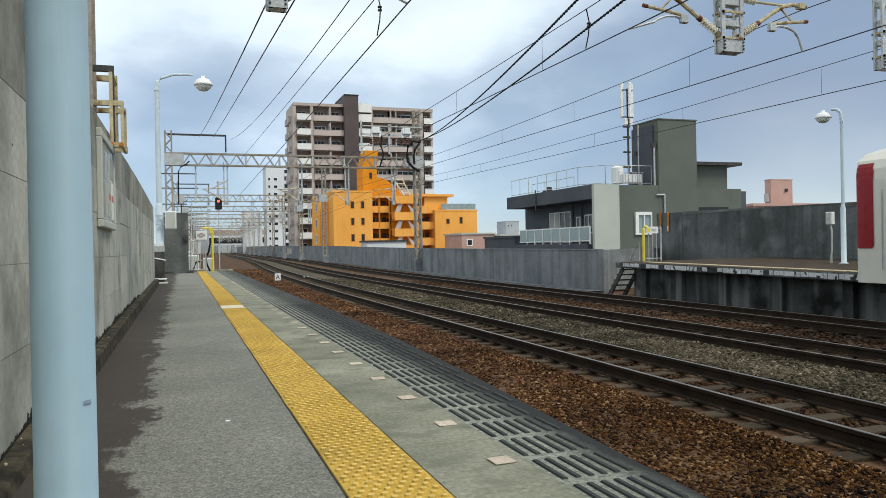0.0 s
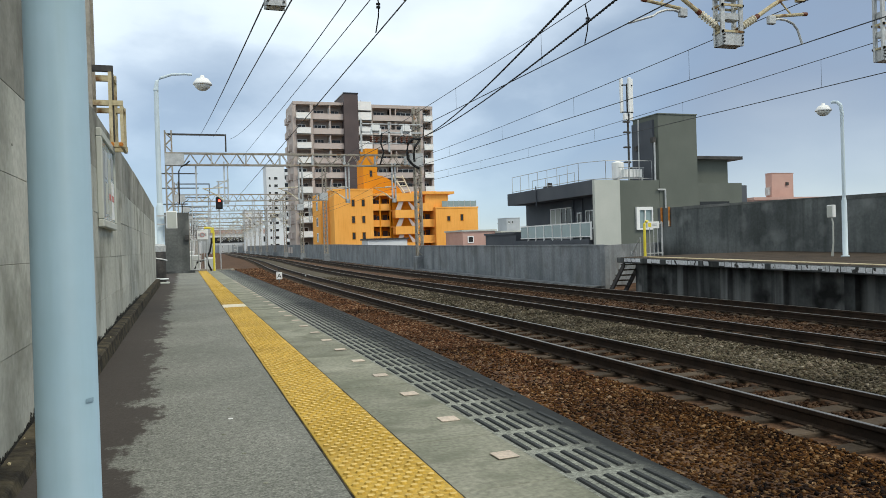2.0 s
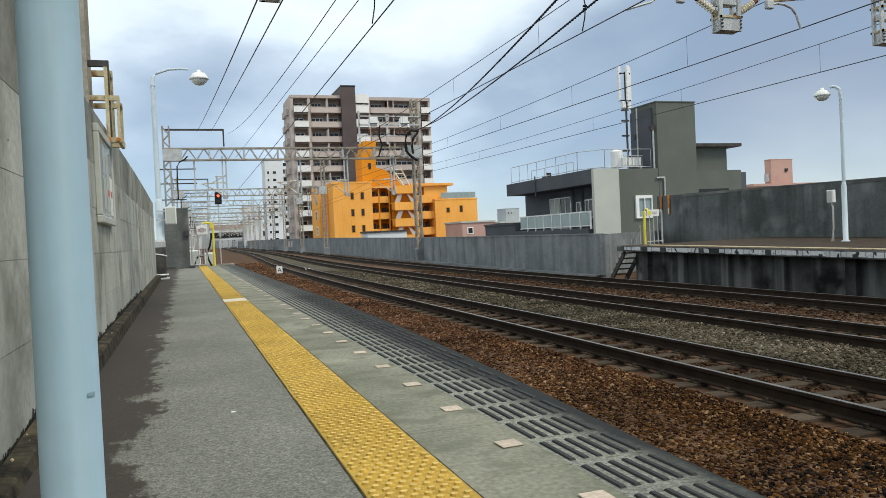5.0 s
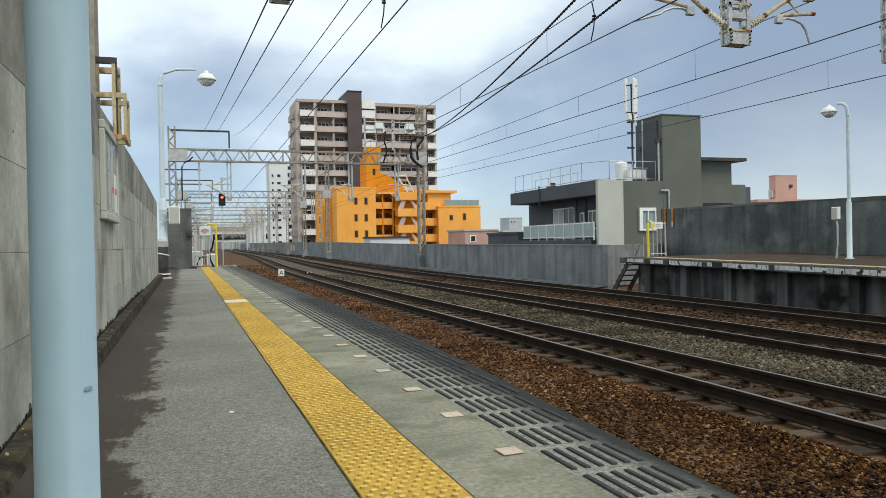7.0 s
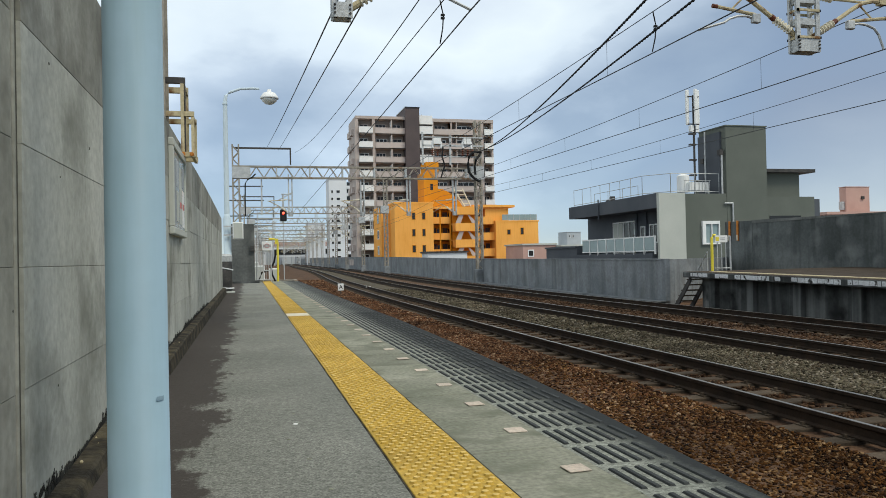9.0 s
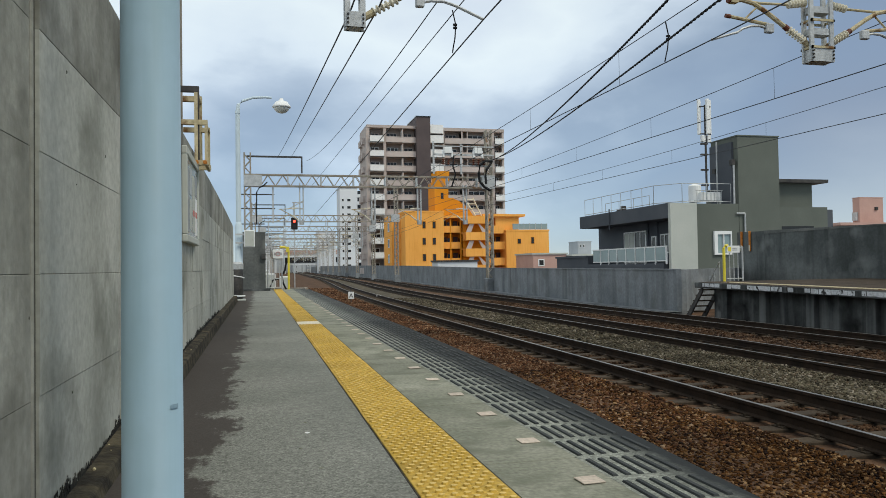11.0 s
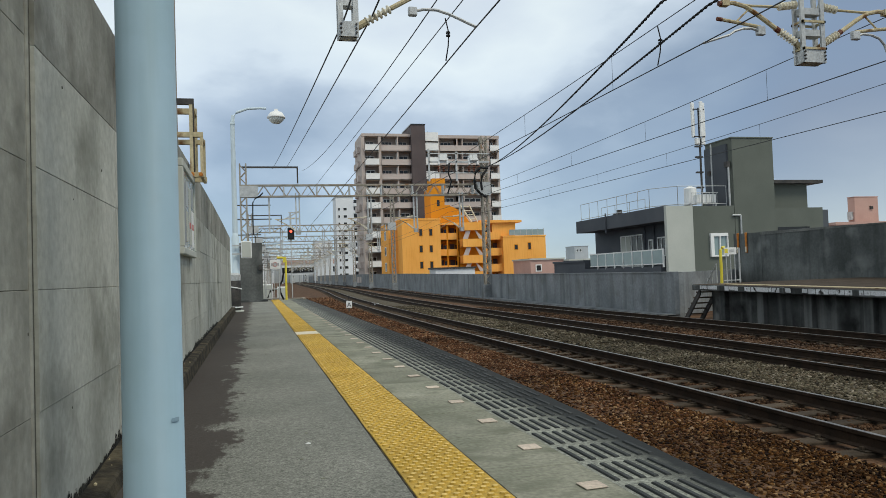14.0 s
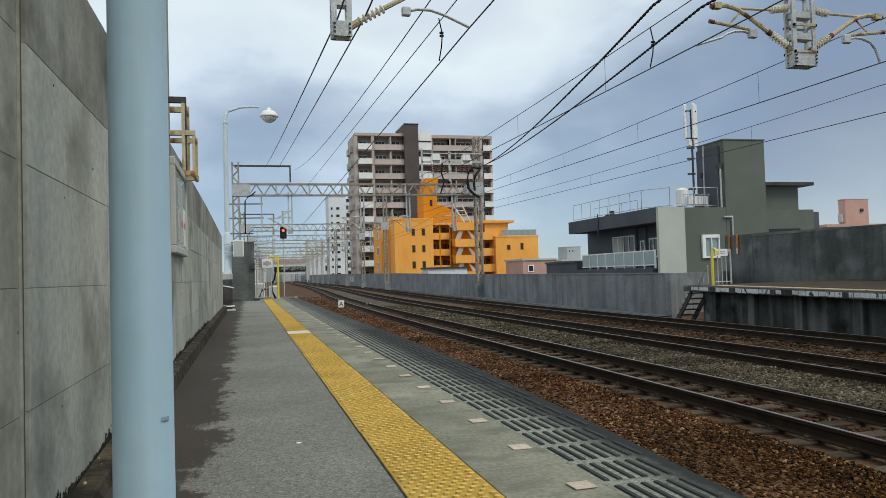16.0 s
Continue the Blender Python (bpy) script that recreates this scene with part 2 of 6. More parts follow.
M_GALV = surf("galvanised_steel", (0.40, 0.42, 0.43), (0.54, 0.56, 0.56), 0.55, 3, 20, 0.05, metal=0.3)
M_LATTICE = surf("weathered_lattice_steel", (0.24, 0.22, 0.18), (0.40, 0.375, 0.33), 0.7, 1.5, 20, 0.1, dirt=(0.24, 0.15, 0.09), dirt_at=(0.55, 0.7))
M_TAN = surf("tan_painted_steel", (0.42, 0.36, 0.22), (0.54, 0.47, 0.31), 0.65, 2.5, 25, 0.1, dirt=(0.17, 0.085, 0.035), dirt_at=(0.54, 0.66), dirt_scale=5)
M_RUST = surf("orange_rust", (0.42, 0.14, 0.03), (0.60, 0.24, 0.06), 0.9, 6, 40, 0.3)
M_DARKRUST = surf("dark_red_porcelain", (0.10, 0.035, 0.022), (0.17, 0.06, 0.035), 0.5, 6, 20, 0.0)
M_SCUFF = surf("scuffed_blue_paint", (0.20, 0.305, 0.38), (0.25, 0.36, 0.44), 0.6, 20, 60, 0.0)
M_WHITE = surf("white_paint", (0.72, 0.74, 0.74), (0.80, 0.81, 0.80), 0.55, 2, 15, 0.03, grain=0.05)
M_SAFETY = surf("yellow_paint", (0.70, 0.58, 0.06), (0.78, 0.66, 0.10), 0.55, 2, 20, 0.04, grain=0.08)
M_INSUL = surf("cream_porcelain", (0.62, 0.58, 0.46), (0.72, 0.68, 0.56), 0.3, 4, 20, 0.0, grain=0.08)
M_WIRE = surf("dark_wire", (0.05, 0.055, 0.06), (0.09, 0.095, 0.10), 0.7, 4, 20, 0.0)
M_CABLE = surf("black_cable", (0.010, 0.011, 0.012), (0.020, 0.021, 0.022), 0.6, 4, 20, 0.0)
M_DARKSTEEL = surf("dark_steel", (0.05, 0.05, 0.05), (0.09, 0.085, 0.08), 0.6, 4, 20, 0.05, metal=0.3)
M_CITY = surf("city_ground", (0.20, 0.21, 0.22), (0.34, 0.34, 0.34), 0.9, 0.02, 0.4, 0.0)
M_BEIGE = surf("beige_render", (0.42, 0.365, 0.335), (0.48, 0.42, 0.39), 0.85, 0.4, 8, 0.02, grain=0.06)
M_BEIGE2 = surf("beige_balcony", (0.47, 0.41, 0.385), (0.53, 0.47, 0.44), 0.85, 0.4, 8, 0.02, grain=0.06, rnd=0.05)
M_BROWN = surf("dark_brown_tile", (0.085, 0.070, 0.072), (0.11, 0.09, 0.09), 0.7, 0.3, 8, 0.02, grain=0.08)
# beige darkened to carry the shade behind the balconies
M_SHADE = surf("shade_toned_render", (0.26, 0.225, 0.205), (0.31, 0.27, 0.25), 0.9, 0.4, 8, 0.0, grain=0.06)
M_WINDOW = glass("window_glass", (0.03, 0.032, 0.034), 0.15)
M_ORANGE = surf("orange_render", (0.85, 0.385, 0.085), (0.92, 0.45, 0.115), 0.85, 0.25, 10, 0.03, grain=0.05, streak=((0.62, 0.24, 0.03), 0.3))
# orange deepened as shade for set-back walls; also on roof tower and trim
M_ORANGE2 = surf("deep_shade_orange_render", (0.62, 0.235, 0.018), (0.68, 0.27, 0.025), 0.85, 0.25, 10, 0.03, grain=0.05)
M_OLIVE = surf("olive_grey_render", (0.112, 0.126, 0.110), (0.136, 0.150, 0.132), 0.85, 0.5, 12, 0.04, grain=0.06)
M_SLATE = surf("slate_blue_render", (0.075, 0.085, 0.10), (0.10, 0.11, 0.125), 0.8, 0.5, 12, 0.04, grain=0.06)
M_PALE = surf("pale_grey_render", (0.43, 0.455, 0.42), (0.49, 0.51, 0.47), 0.8, 0.5, 12, 0.03, grain=0.04)
M_FROST = surf("frosted_panel", (0.22, 0.30, 0.31), (0.28, 0.36, 0.37), 0.2, 0.5, 3, 0.0, grain=0.05, spec=0.5)
M_PINK = surf("pink_render", (0.46, 0.29, 0.25), (0.52, 0.34, 0.29), 0.85, 0.6, 8, 0.03, grain=0.06)
M_FARWHITE = surf("white_far_render", (0.60, 0.63, 0.66), (0.70, 0.72, 0.74), 0.85, 0.1, 3, 0.0, grain=0.04)
M_FARGREY = surf("grey_far_render", (0.30, 0.33, 0.35), (0.42, 0.45, 0.47), 0.85, 0.1, 3, 0.0, grain=0.05, rnd=0.2)
M_CREAMTRAIN = surf("off_white_coach_paint", (0.62, 0.61, 0.55), (0.68, 0.67, 0.61), 0.35, 0.6, 6, 0.0, grain=0.03)
M_MAROON = surf("maroon_coach_paint", (0.24, 0.014, 0.020), (0.29, 0.020, 0.028), 0.3, 0.6, 6, 0.0, grain=0.04)
M_PINKINK = surf("faded_red_print", (0.52, 0.16, 0.15), (0.60, 0.24, 0.22), 0.6, 6, 30, 0.0, grain=0.1)
M_RED = glow("red_signal_glow", (1.0, 0.05, 0.03), 6.0)
M_LAMPGLASS = surf("milky_lamp_glass", (0.55, 0.56, 0.52), (0.65, 0.66, 0.62), 0.3, 2, 10, 0.0, grain=0.05)


# ---- building helpers ----
def part(name, bm, material, parent, label="", smooth=False):
    me = bpy.data.meshes.new(name)
    if smooth:
        for f in bm.faces:
            f.smooth = True
    bm.normal_update()
    bm.to_mesh(me)
    bm.free()
    me.materials.append(material)
    ob = new(name, me)
    if parent:
        ob.parent = parent
    if label:
        ob["label"] = label
    return ob


def piece(name, mesh, parent, loc):
    ob = new(name, mesh)
    ob.parent = parent
    ob.location = loc
    return ob


def thing(name, label, category, group="", kind="", at=(0, 0, 0)):
    ob = new(name)
    ob.empty_display_size = 0.2
    ob.location = at
    return tagged(ob, label, category, group, kind)


def box(bm, x0, x1, y0, y1, z0, z1, bev=0.0):
    vs = [bm.verts.new(c) for c in ((x0, y0, z0), (x1, y0, z0), (x1, y1, z0), (x0, y1, z0), (x0, y0, z1), (x1, y0, z1), (x1, y1, z1), (x0, y1, z1))]
    fs = [bm.faces.new([vs[i] for i in q]) for q in ((0, 3, 2, 1), (4, 5, 6, 7), (0, 1, 5, 4), (1, 2, 6, 5), (2, 3, 7, 6), (3, 0, 4, 7))]
    if bev:
        bmesh.ops.bevel(bm, geom=list({e for f in fs for e in f.edges}), offset=bev, segments=1, affect="EDGES")
    return vs


def boxes(*dims, bev=0.0):
    bm = bmesh.new()
    for d in dims:
        box(bm, *d, bev=bev)
    return bm


def rod(bm, p, q, r, r2=None, seg=8, cap=True):
    p, q = Vector(p), Vector(q)
    d = q - p
    side = d.orthogonal().normalized()
    up = d.normalized().cross(side)
    r2 = r if r2 is None else r2
    rings = []
    for c, rad in ((p, r), (q, r2)):
        rings.append([bm.verts.new(c + (side * math.cos(a) + up * math.sin(a)) * rad) for a in [2 * math.pi * i / seg for i in range(seg)]])
    for i in range(seg):
        j = (i + 1) % seg
        bm.faces.new((rings[0][i], rings[0][j], rings[1][j], rings[1][i]))
    if cap:
        bm.faces.new(rings[0][::-1]); bm.faces.new(rings[1])


def tube(bm, pts, r, seg=6):
    """A bent round bar along points."""
    pts = [Vector(p) for p in pts]
    rings = []
    for i, c in enumerate(pts):
        d = (pts[min(i + 1, len(pts) - 1)] - pts[max(i - 1, 0)]).normalized()
        ref = Vector((0, 0, 1)) if abs(d.z) < 0.9 else Vector((1, 0, 0))
        side = d.cross(ref).normalized()
        up = side.cross(d)
        rad = r[i] if isinstance(r, (list, tuple)) else r
        rings.append([bm.verts.new(c + (side * math.cos(a) + up * math.sin(a)) * rad) for a in [2 * math.pi * k / seg for k in range(seg)]])
    for a, b in zip(rings, rings[1:]):
        for i in range(seg):
            j = (i + 1) % seg
            bm.faces.new((a[i], a[j], b[j], b[i]))
    bm.faces.new(rings[0][::-1]); bm.faces.new(rings[-1])


def lathe(bm, prof, at=(0, 0, 0), seg=20, axis=None):
    """Round body from (radius, height) pairs."""
    rings = []
    rot = Vector((0, 0, 1)).rotation_difference(Vector(axis)).to_matrix() if axis else Matrix.Identity(3)
    for r, z in prof:
        rings.append([bm.verts.new(Vector(at) + rot @ Vector((r * math.cos(a), r * math.sin(a), z))) for a in [2 * math.pi * i / seg for i in range(seg)]])
    for a, b in zip(rings, rings[1:]):
        for i in range(seg):
            j = (i + 1) % seg
            bm.faces.new((a[i], a[j], b[j], b[i]))
    bm.faces.new(rings[0][::-1]); bm.faces.new(rings[-1])


_bend_y = np.arange(-60.0, 620.0, 1.0)
_bend_x = np.cumsum(np.interp(_bend_y, [20, 80, 160, 1000], [0, 0.06, 0.027, 0.027]))


def bend(y):
    """How far the line has swung to the right at y."""
    return float(np.interp(y, _bend_y, _bend_x))


def strip_mesh(bm, ys, xa, xb, za, zb):
    """A ribbon along the line between two edges given as functions of y."""
    prev = None
    for y in ys:
        pair = (bm.verts.new((xa(y), y, za(y))), bm.verts.new((xb(y), y, zb(y))))
        if prev:
            bm.faces.new((prev[0], prev[1], pair[1], pair[0]))
        prev = pair


RAIL_Z = -0.75
TRACKS = (6.5, 9.9, 13.42)
YS = [-140, -90] + [-40 + 4 * i for i in range(30)] + [80 + 10 * i for i in range(48)]


def edge_x(y):
    return float(np.interp(y, [-10, 3.2, 5.3, 8, 12, 20, 42], [1.55, 2.06, 2.2, 2.31, 2.38, 2.36, 2.42]))


# ---- ground and viaduct ----
bm = bmesh.new()
box(bm, -1800, 2200, -900, 4200, -9.0, -8.5)
tagged(part("ground", bm, M_CITY, None), "grey city ground below the viaduct", "ground", kind="structure")

bm = bmesh.new()
strip_mesh(bm, YS, lambda y: -2.6, lambda y: 23.0 + bend(y), lambda y: -0.97, lambda y: -0.97)
strip_mesh(bm, YS, lambda y: -2.6, lambda y: 23.0 + bend(y), lambda y: -2.2, lambda y: -2.2)
strip_mesh(bm, YS, lambda y: -2.6, lambda y: -2.6, lambda y: -2.2, lambda y: -0.97)
strip_mesh(bm, YS, lambda y: 23.0 + bend(y), lambda y: 23.0 + bend(y), lambda y: -0.97, lambda y: -2.2)
tagged(part("viaduct_deck", bm, M_BALLAST, None), "rust-brown ballast bed of the elevated railway", "ballast bed", kind="structure")

# raised ballast shoulders between the tracks
def shoulder(name, xa, xb, h, material, label, wav):
    bm = bmesh.new()
    ys = [-10 + 0.5 * i for i in range(140)] + [60 + 5 * i for i in range(80)]
    cols = 9
    prev = None
    for y in ys:
        row = []
        for k in range(cols):
            u = k / (cols - 1)
            x = xa + (xb - xa) * u + bend(y)
            z = -0.972 + h * min(1, 3.2 * min(u, 1 - u)) + wav * noise.noise((x * 2.0, y * 2.0, 1.0))
            row.append(bm.verts.new((x, y, z)))
        if prev:
            for k in range(cols - 1):
                bm.faces.new((prev[k], prev[k + 1], row[k + 1], row[k]))
        prev = row
    tagged(part(name, bm, material, None, smooth=True), label, "ballast", kind="stuff")


shoulder("ballast_shoulder", 2.2, 5.95, 0.06, M_BALLAST, "rust-brown ballast stones beside the platform", 0.02)
shoulder("ballast_shoulder", 7.2, 9.25, 0.12, M_GREYBALLAST, "greyish ballast stones between two tracks", 0.02)
shoulder("ballast_shoulder", 10.6, 12.8, 0.05, M_BALLAST, "rust-brown ballast stones between two tracks", 0.02)

# ---- platform ----
platform = thing("platform", "long worn railway platform of asphalt and concrete", "platform", kind="structure")
YP = [-8 + 1.0 * i for i in range(48)]
PLATFORM_END = 39.3
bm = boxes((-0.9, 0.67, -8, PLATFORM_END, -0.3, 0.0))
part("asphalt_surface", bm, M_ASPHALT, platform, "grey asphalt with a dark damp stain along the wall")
bm = boxes((-0.9, 1.6, -8, PLATFORM_END, -1.0, -0.02))
part("platform_body", bm, M_DARKWALL, platform)
bm = bmesh.new()
strip_mesh(bm, YP, lambda y: 1.58, edge_x, lambda y: 0.0, lambda y: 0.0)
strip_mesh(bm, YP, edge_x, lambda y: edge_x(y) - 0.02, lambda y: 0.0, lambda y: -0.16)
strip_mesh(bm, YP, lambda y: edge_x(y) - 0.02, lambda y: 1.75, lambda y: -0.16, lambda y: -0.2)
strip_mesh(bm, YP, lambda y: 1.75, lambda y: 1.75, lambda y: -0.2, lambda y: -1.0)
bm.faces.new([bm.verts.new(c) for c in ((1.5, PLATFORM_END, -1), (edge_x(39), PLATFORM_END, -1), (edge_x(39), PLATFORM_END, 0), (1.5, PLATFORM_END, 0))])
bmesh.ops.remove_doubles(bm, verts=bm.verts[:], dist=0.001)
part("edge_slab", bm, M_EDGE, platform, "sooty concrete edge strip")


# ---- walls ----
WX = -0.78
def wall_top(y):
    return float(np.interp(y, [0, 13, 18, 25], [2.46, 2.50, 2.47, 2.37]))


def wall_panel(ya, yb, za, zb, x0, x1, slope=0.0):
    """A slab whose face leans a little and whose top may rise along the wall; its lower edge is chamfered to a drip line."""
    bm = bmesh.new()
    c = 0.0025
    prof = ((x0, za), (x1 - c, za), (x1, za + c), (x1, zb - c * 0.4), (x1 - c * 0.4, zb), (x0, zb))
    a = [bm.verts.new((x, ya, z)) for x, z in prof]
    b = [bm.verts.new((x, yb, z + (slope if i > 2 else 0.0))) for i, (x, z) in enumerate(prof)]
    bm.faces.new(a); bm.faces.new(b[::-1])
    for i in range(len(prof)):
        j = (i + 1) % len(prof)
        bm.faces.new((a[i], b[i], b[j], a[j]))
    return bm


def left_wall():
    wall = thing("wall_west", "tall weathered precast concrete platform wall", "wall", kind="structure")
    part("wall_core", wall_panel(-8, 24.6, -1.0, 2.34, WX - 0.14, WX - 0.014), M_JOINT, wall)
    edges_y = [-8, -6.9, -5.25, -3.6, -1.95, -0.3, 1.33, 2.96, 3.075]
    y = 4.715
    while y < 24:
        edges_y.append(y); y += 1.645
    edges_y.append(24.6)
    zs = (0.0, 0.535, 0.985, 1.442, 1.897)
    for ya, yb in zip(edges_y, edges_y[1:]):
        if yb - ya < 0.2:
            continue
        gap = 0.0045
        old = yb < 3.0
        for k, za in enumerate(zs):
            off = random.uniform(-0.003, 0.003)
            lift = random.uniform(-0.004, 0.004)
            if k < 4:
                bm = wall_panel(ya + gap, yb - gap, za + 0.0005, zs[k + 1] - 0.0008, WX - 0.03, WX + off)
            else:
                bm = wall_panel(ya + gap, yb - gap, za + 0.001, wall_top(ya) + lift, WX - 0.03, WX + off, wall_top(yb) - wall_top(ya))
            part("panel", bm, M_WALLTOP if k == 4 or old else M_WALL, wall)
    # rounded filler in the wide joint
    bm = bmesh.new()
    rod(bm, (WX - 0.012, 3.0, 0.0), (WX - 0.012, 3.0, wall_top(3) - 0.01), 0.014, seg=10)
    part("joint_rib", bm, M_WALLTOP, wall, "rounded mortar rib in the wide joint")
    return wall


left_wall()
def kerb_height(y):
    return float(np.interp(y, [2, 3.4, 4.7, 9, 22], [0.035, 0.06, 0.105, 0.15, 0.19]))


bm = bmesh.new()
ys = [-8 + 0.2 * i for i in range(165)]
prev = None
for y in ys:
    j = 0.010 * noise.noise((y * 1.7, 0, 0)) + 0.004 * noise.noise((y * 9.0, 3.0, 0))
    h = kerb_height(y)
    row = [bm.verts.new(c) for c in ((WX - 0.005, y, h + j), (WX + 0.06, y, h - 0.006 + j), (WX + 0.088 + j, y, h - 0.008 + j), (WX + 0.102 + j, y, h - 0.02 + j), (WX + 0.115 + 0.5 * j, y, 0.0))]
    if prev:
        for k in range(4):
            bm.faces.new((prev[k], prev[k + 1], row[k + 1], row[k]))
    prev = row
tagged(part("kerb", bm, M_MOSS, None, smooth=False), "low mossy concrete kerb along the wall foot", "kerb", kind="structure")

# far parapet along the line
def parapet_top(y):
    return float(np.interp(y, [24, 40, 60, 100, 160, 300, 600], [0.72, 0.77, 0.86, 1.2, 1.55, 2.1, 2.6]))


def px(y):
    return 15.75 + 0.03 * min(max(y - 26, 0), 30) + bend(y)


parapet = thing("parapet_wall", "long streaked grey concrete parapet beside the tracks", "parapet", kind="structure")
joints = [26.0 + 4.0 * i for i in range(20)] + [106 + 20 * i for i in range(25)]
for ya, yb in zip(joints, joints[1:]):
    bm = bmesh.new()
    a, b = ya + 0.012, yb - 0.012
    vs = []
    for y in (a, b):
        for dx, z in ((0, -1.0), (0.2, -1.0), (0.2, parapet_top(y)), (0, parapet_top(y))):
            vs.append(bm.verts.new((px(y) + dx, y, z)))
    for q in ((0, 1, 2, 3), (7, 6, 5, 4), (0, 3, 7, 4), (3, 2, 6, 7), (2, 1, 5, 6)):
        bm.faces.new([vs[i] for i in q])
    part("panel", bm, M_PARAPET, parapet)
bm = bmesh.new()
yy = [26 + 4 * i for i in range(20)] + [106 + 20 * i for i in range(24)]
strip_mesh(bm, yy, lambda y: px(y) - 0.03, lambda y: px(y) + 0.23, lambda y: parapet_top(y) + 0.05, lambda y: parapet_top(y) + 0.05)
strip_mesh(bm, yy, lambda y: px(y) - 0.03, lambda y: px(y) - 0.03, lambda y: parapet_top(y), lambda y: parapet_top(y) + 0.05)
strip_mesh(bm, yy, lambda y: px(y) - 0.55, lambda y: px(y) - 0.02, lambda y: -0.86, lambda y: -0.86)
strip_mesh(bm, yy, lambda y: px(y) - 0.55, lambda y: px(y) - 0.55, lambda y: -0.98, lambda y: -0.86)
part("coping", bm, M_PARAPET, parapet)
# oblique return behind the opposite platform's end
bm = bmesh.new()
pa, pb = Vector((15.76, 26.0, 0)), Vector((22.3, 31.5, 0))
nrm = Vector((pb.y - pa.y, pa.x - pb.x, 0)).normalized() * 0.2
vs = [bm.verts.new((c.x, c.y, z)) for z in (-1.0, 0.75) for c in (pa, pb, pb - nrm, pa - nrm)]
for q in ((0, 1, 5, 4), (1, 2, 6, 5), (2, 3, 7, 6), (3, 0, 4, 7), (4, 5, 6, 7)):
    bm.faces.new([vs[i] for i in q])
part("return_panel", bm, M_PARAPET, parapet)


# ---- tracks ----
RAIL_PROF = [(-0.035, 0.0), (-0.035, -0.035), (-0.010, -0.05), (-0.010, -0.13), (-0.065, -0.145), (-0.065, -0.16),
             (0.065, -0.16), (0.065, -0.145), (0.010, -0.13), (0.010, -0.05), (0.035, -0.035), (0.035, 0.0)]


def track(cx, n_single, label):
    tr = thing("railway_track", label, "railway track", "parallel tracks")
    for side in (-0.567, 0.567):
        bm = bmesh.new()
        prev = None
        for y in YS:
            row = [bm.verts.new((cx + side + bend(y) + dx, y, RAIL_Z + dz)) for dx, dz in RAIL_PROF]
            if prev:
                for k in range(len(row)):
                    j = (k + 1) % len(row)
                    bm.faces.new((prev[k], prev[j], row[j], row[k]))
            prev = row
        rail = part("rail", bm, M_RAILSIDE, tr)
        bm = bmesh.new()
        strip_mesh(bm, YS, lambda y: cx + side + bend(y) - 0.026, lambda y: cx + side + bend(y) + 0.026, lambda y: RAIL_Z + 0.004, lambda y: RAIL_Z + 0.004)
        part("rail_head", bm, M_RAILTOP, rail, "worn shiny running surface")
    me = bpy.data.meshes.new("sleeper")
    bm = boxes((-1.05, 1.05, -0.11, 0.11, -0.16, 0.0), bev=0.012)
    for s in (-0.567, 0.567):
        box(bm, s - 0.13, s + 0.13, -0.09, 0.09, 0.0, 0.014)
        for d in (-0.1, 0.1):
            box(bm, s + d - 0.02, s + d + 0.02, -0.02, 0.02, 0.014, 0.045)
    bm.to_mesh(me); bm.free(); me.materials.append(M_SLEEPER)
    y = 0.2
    for i in range(n_single):
        s = piece("sleeper", me, tr, (cx + bend(y), y, RAIL_Z - 0.172))
        s.rotation_euler = (0, 0, random.uniform(-0.02, 0.02))
        y += 0.62
    bm = bmesh.new()
    while y < 260:
        box(bm, cx - 1.05 + bend(y), cx + 1.05 + bend(y), y - 0.11, y + 0.11, RAIL_Z - 0.3, RAIL_Z - 0.172)
        y += 0.62
    tagged(part("sleeper_run", bm, M_SLEEPER, tr), kind="stuff")
    return tr


track(TRACKS[0], 110, "rusty narrow-gauge track on brown sleepers beside the platform")
track(TRACKS[1], 80, "rusty middle track on brown sleepers in ballast")
track(TRACKS[2], 60, "rusty track beside the opposite platform")


# ---- opposite platform ----
OZ, OX, OEND = 0.27, 14.9, 23.7
RWX = 22.0
opp = thing("opposite_platform", "dark sooty railway platform with flaking white edge paint", "platform", kind="structure")
part("platform_top", boxes((OX, RWX, -45, OEND, OZ - 0.16, OZ)), M_SLEEPER, opp, "brown stained platform surface")
part("edge_beam", boxes((OX - 0.04, OX + 0.5, -45, OEND, OZ - 0.20, OZ - 0.005), bev=0.02), M_SOOT, opp)
part("platform_base", boxes((OX + 0.55, RWX, -45, OEND - 0.3, -1.0, OZ - 0.16)), M_SOOT, opp, "black-stained retaining wall")
for i, y in enumerate([22.6, 20.6, 18.5, 16.3, 14.0, 11.6, 9.0]):
    part("pier", boxes((OX + 0.38, OX + 0.6, y - 0.16, y + 0.16, -1.0, OZ - 0.18), bev=0.01), M_SOOT, opp)
y = OEND - 0.5
while y > 2:
    w = random.uniform(0.07, 0.32)
    if random.random() < 0.92:
        part("paint_patch", boxes((OX - 0.046, OX - 0.039, y - w, y, OZ - 0.17 + random.uniform(0, 0.03), OZ - 0.03)), M_FLAKE, opp, "flaking white paint")
    y -= w + random.uniform(0.004, 0.035)
part("tactile_line", boxes((OX + 0.5, OX + 0.85, -45, OEND - 0.8, OZ, OZ + 0.012)), M_TAN, opp, "faded yellow tactile line")

opp.rotation_euler, opp.location = (0.012, 0, 0), (0, 0, -0.225)

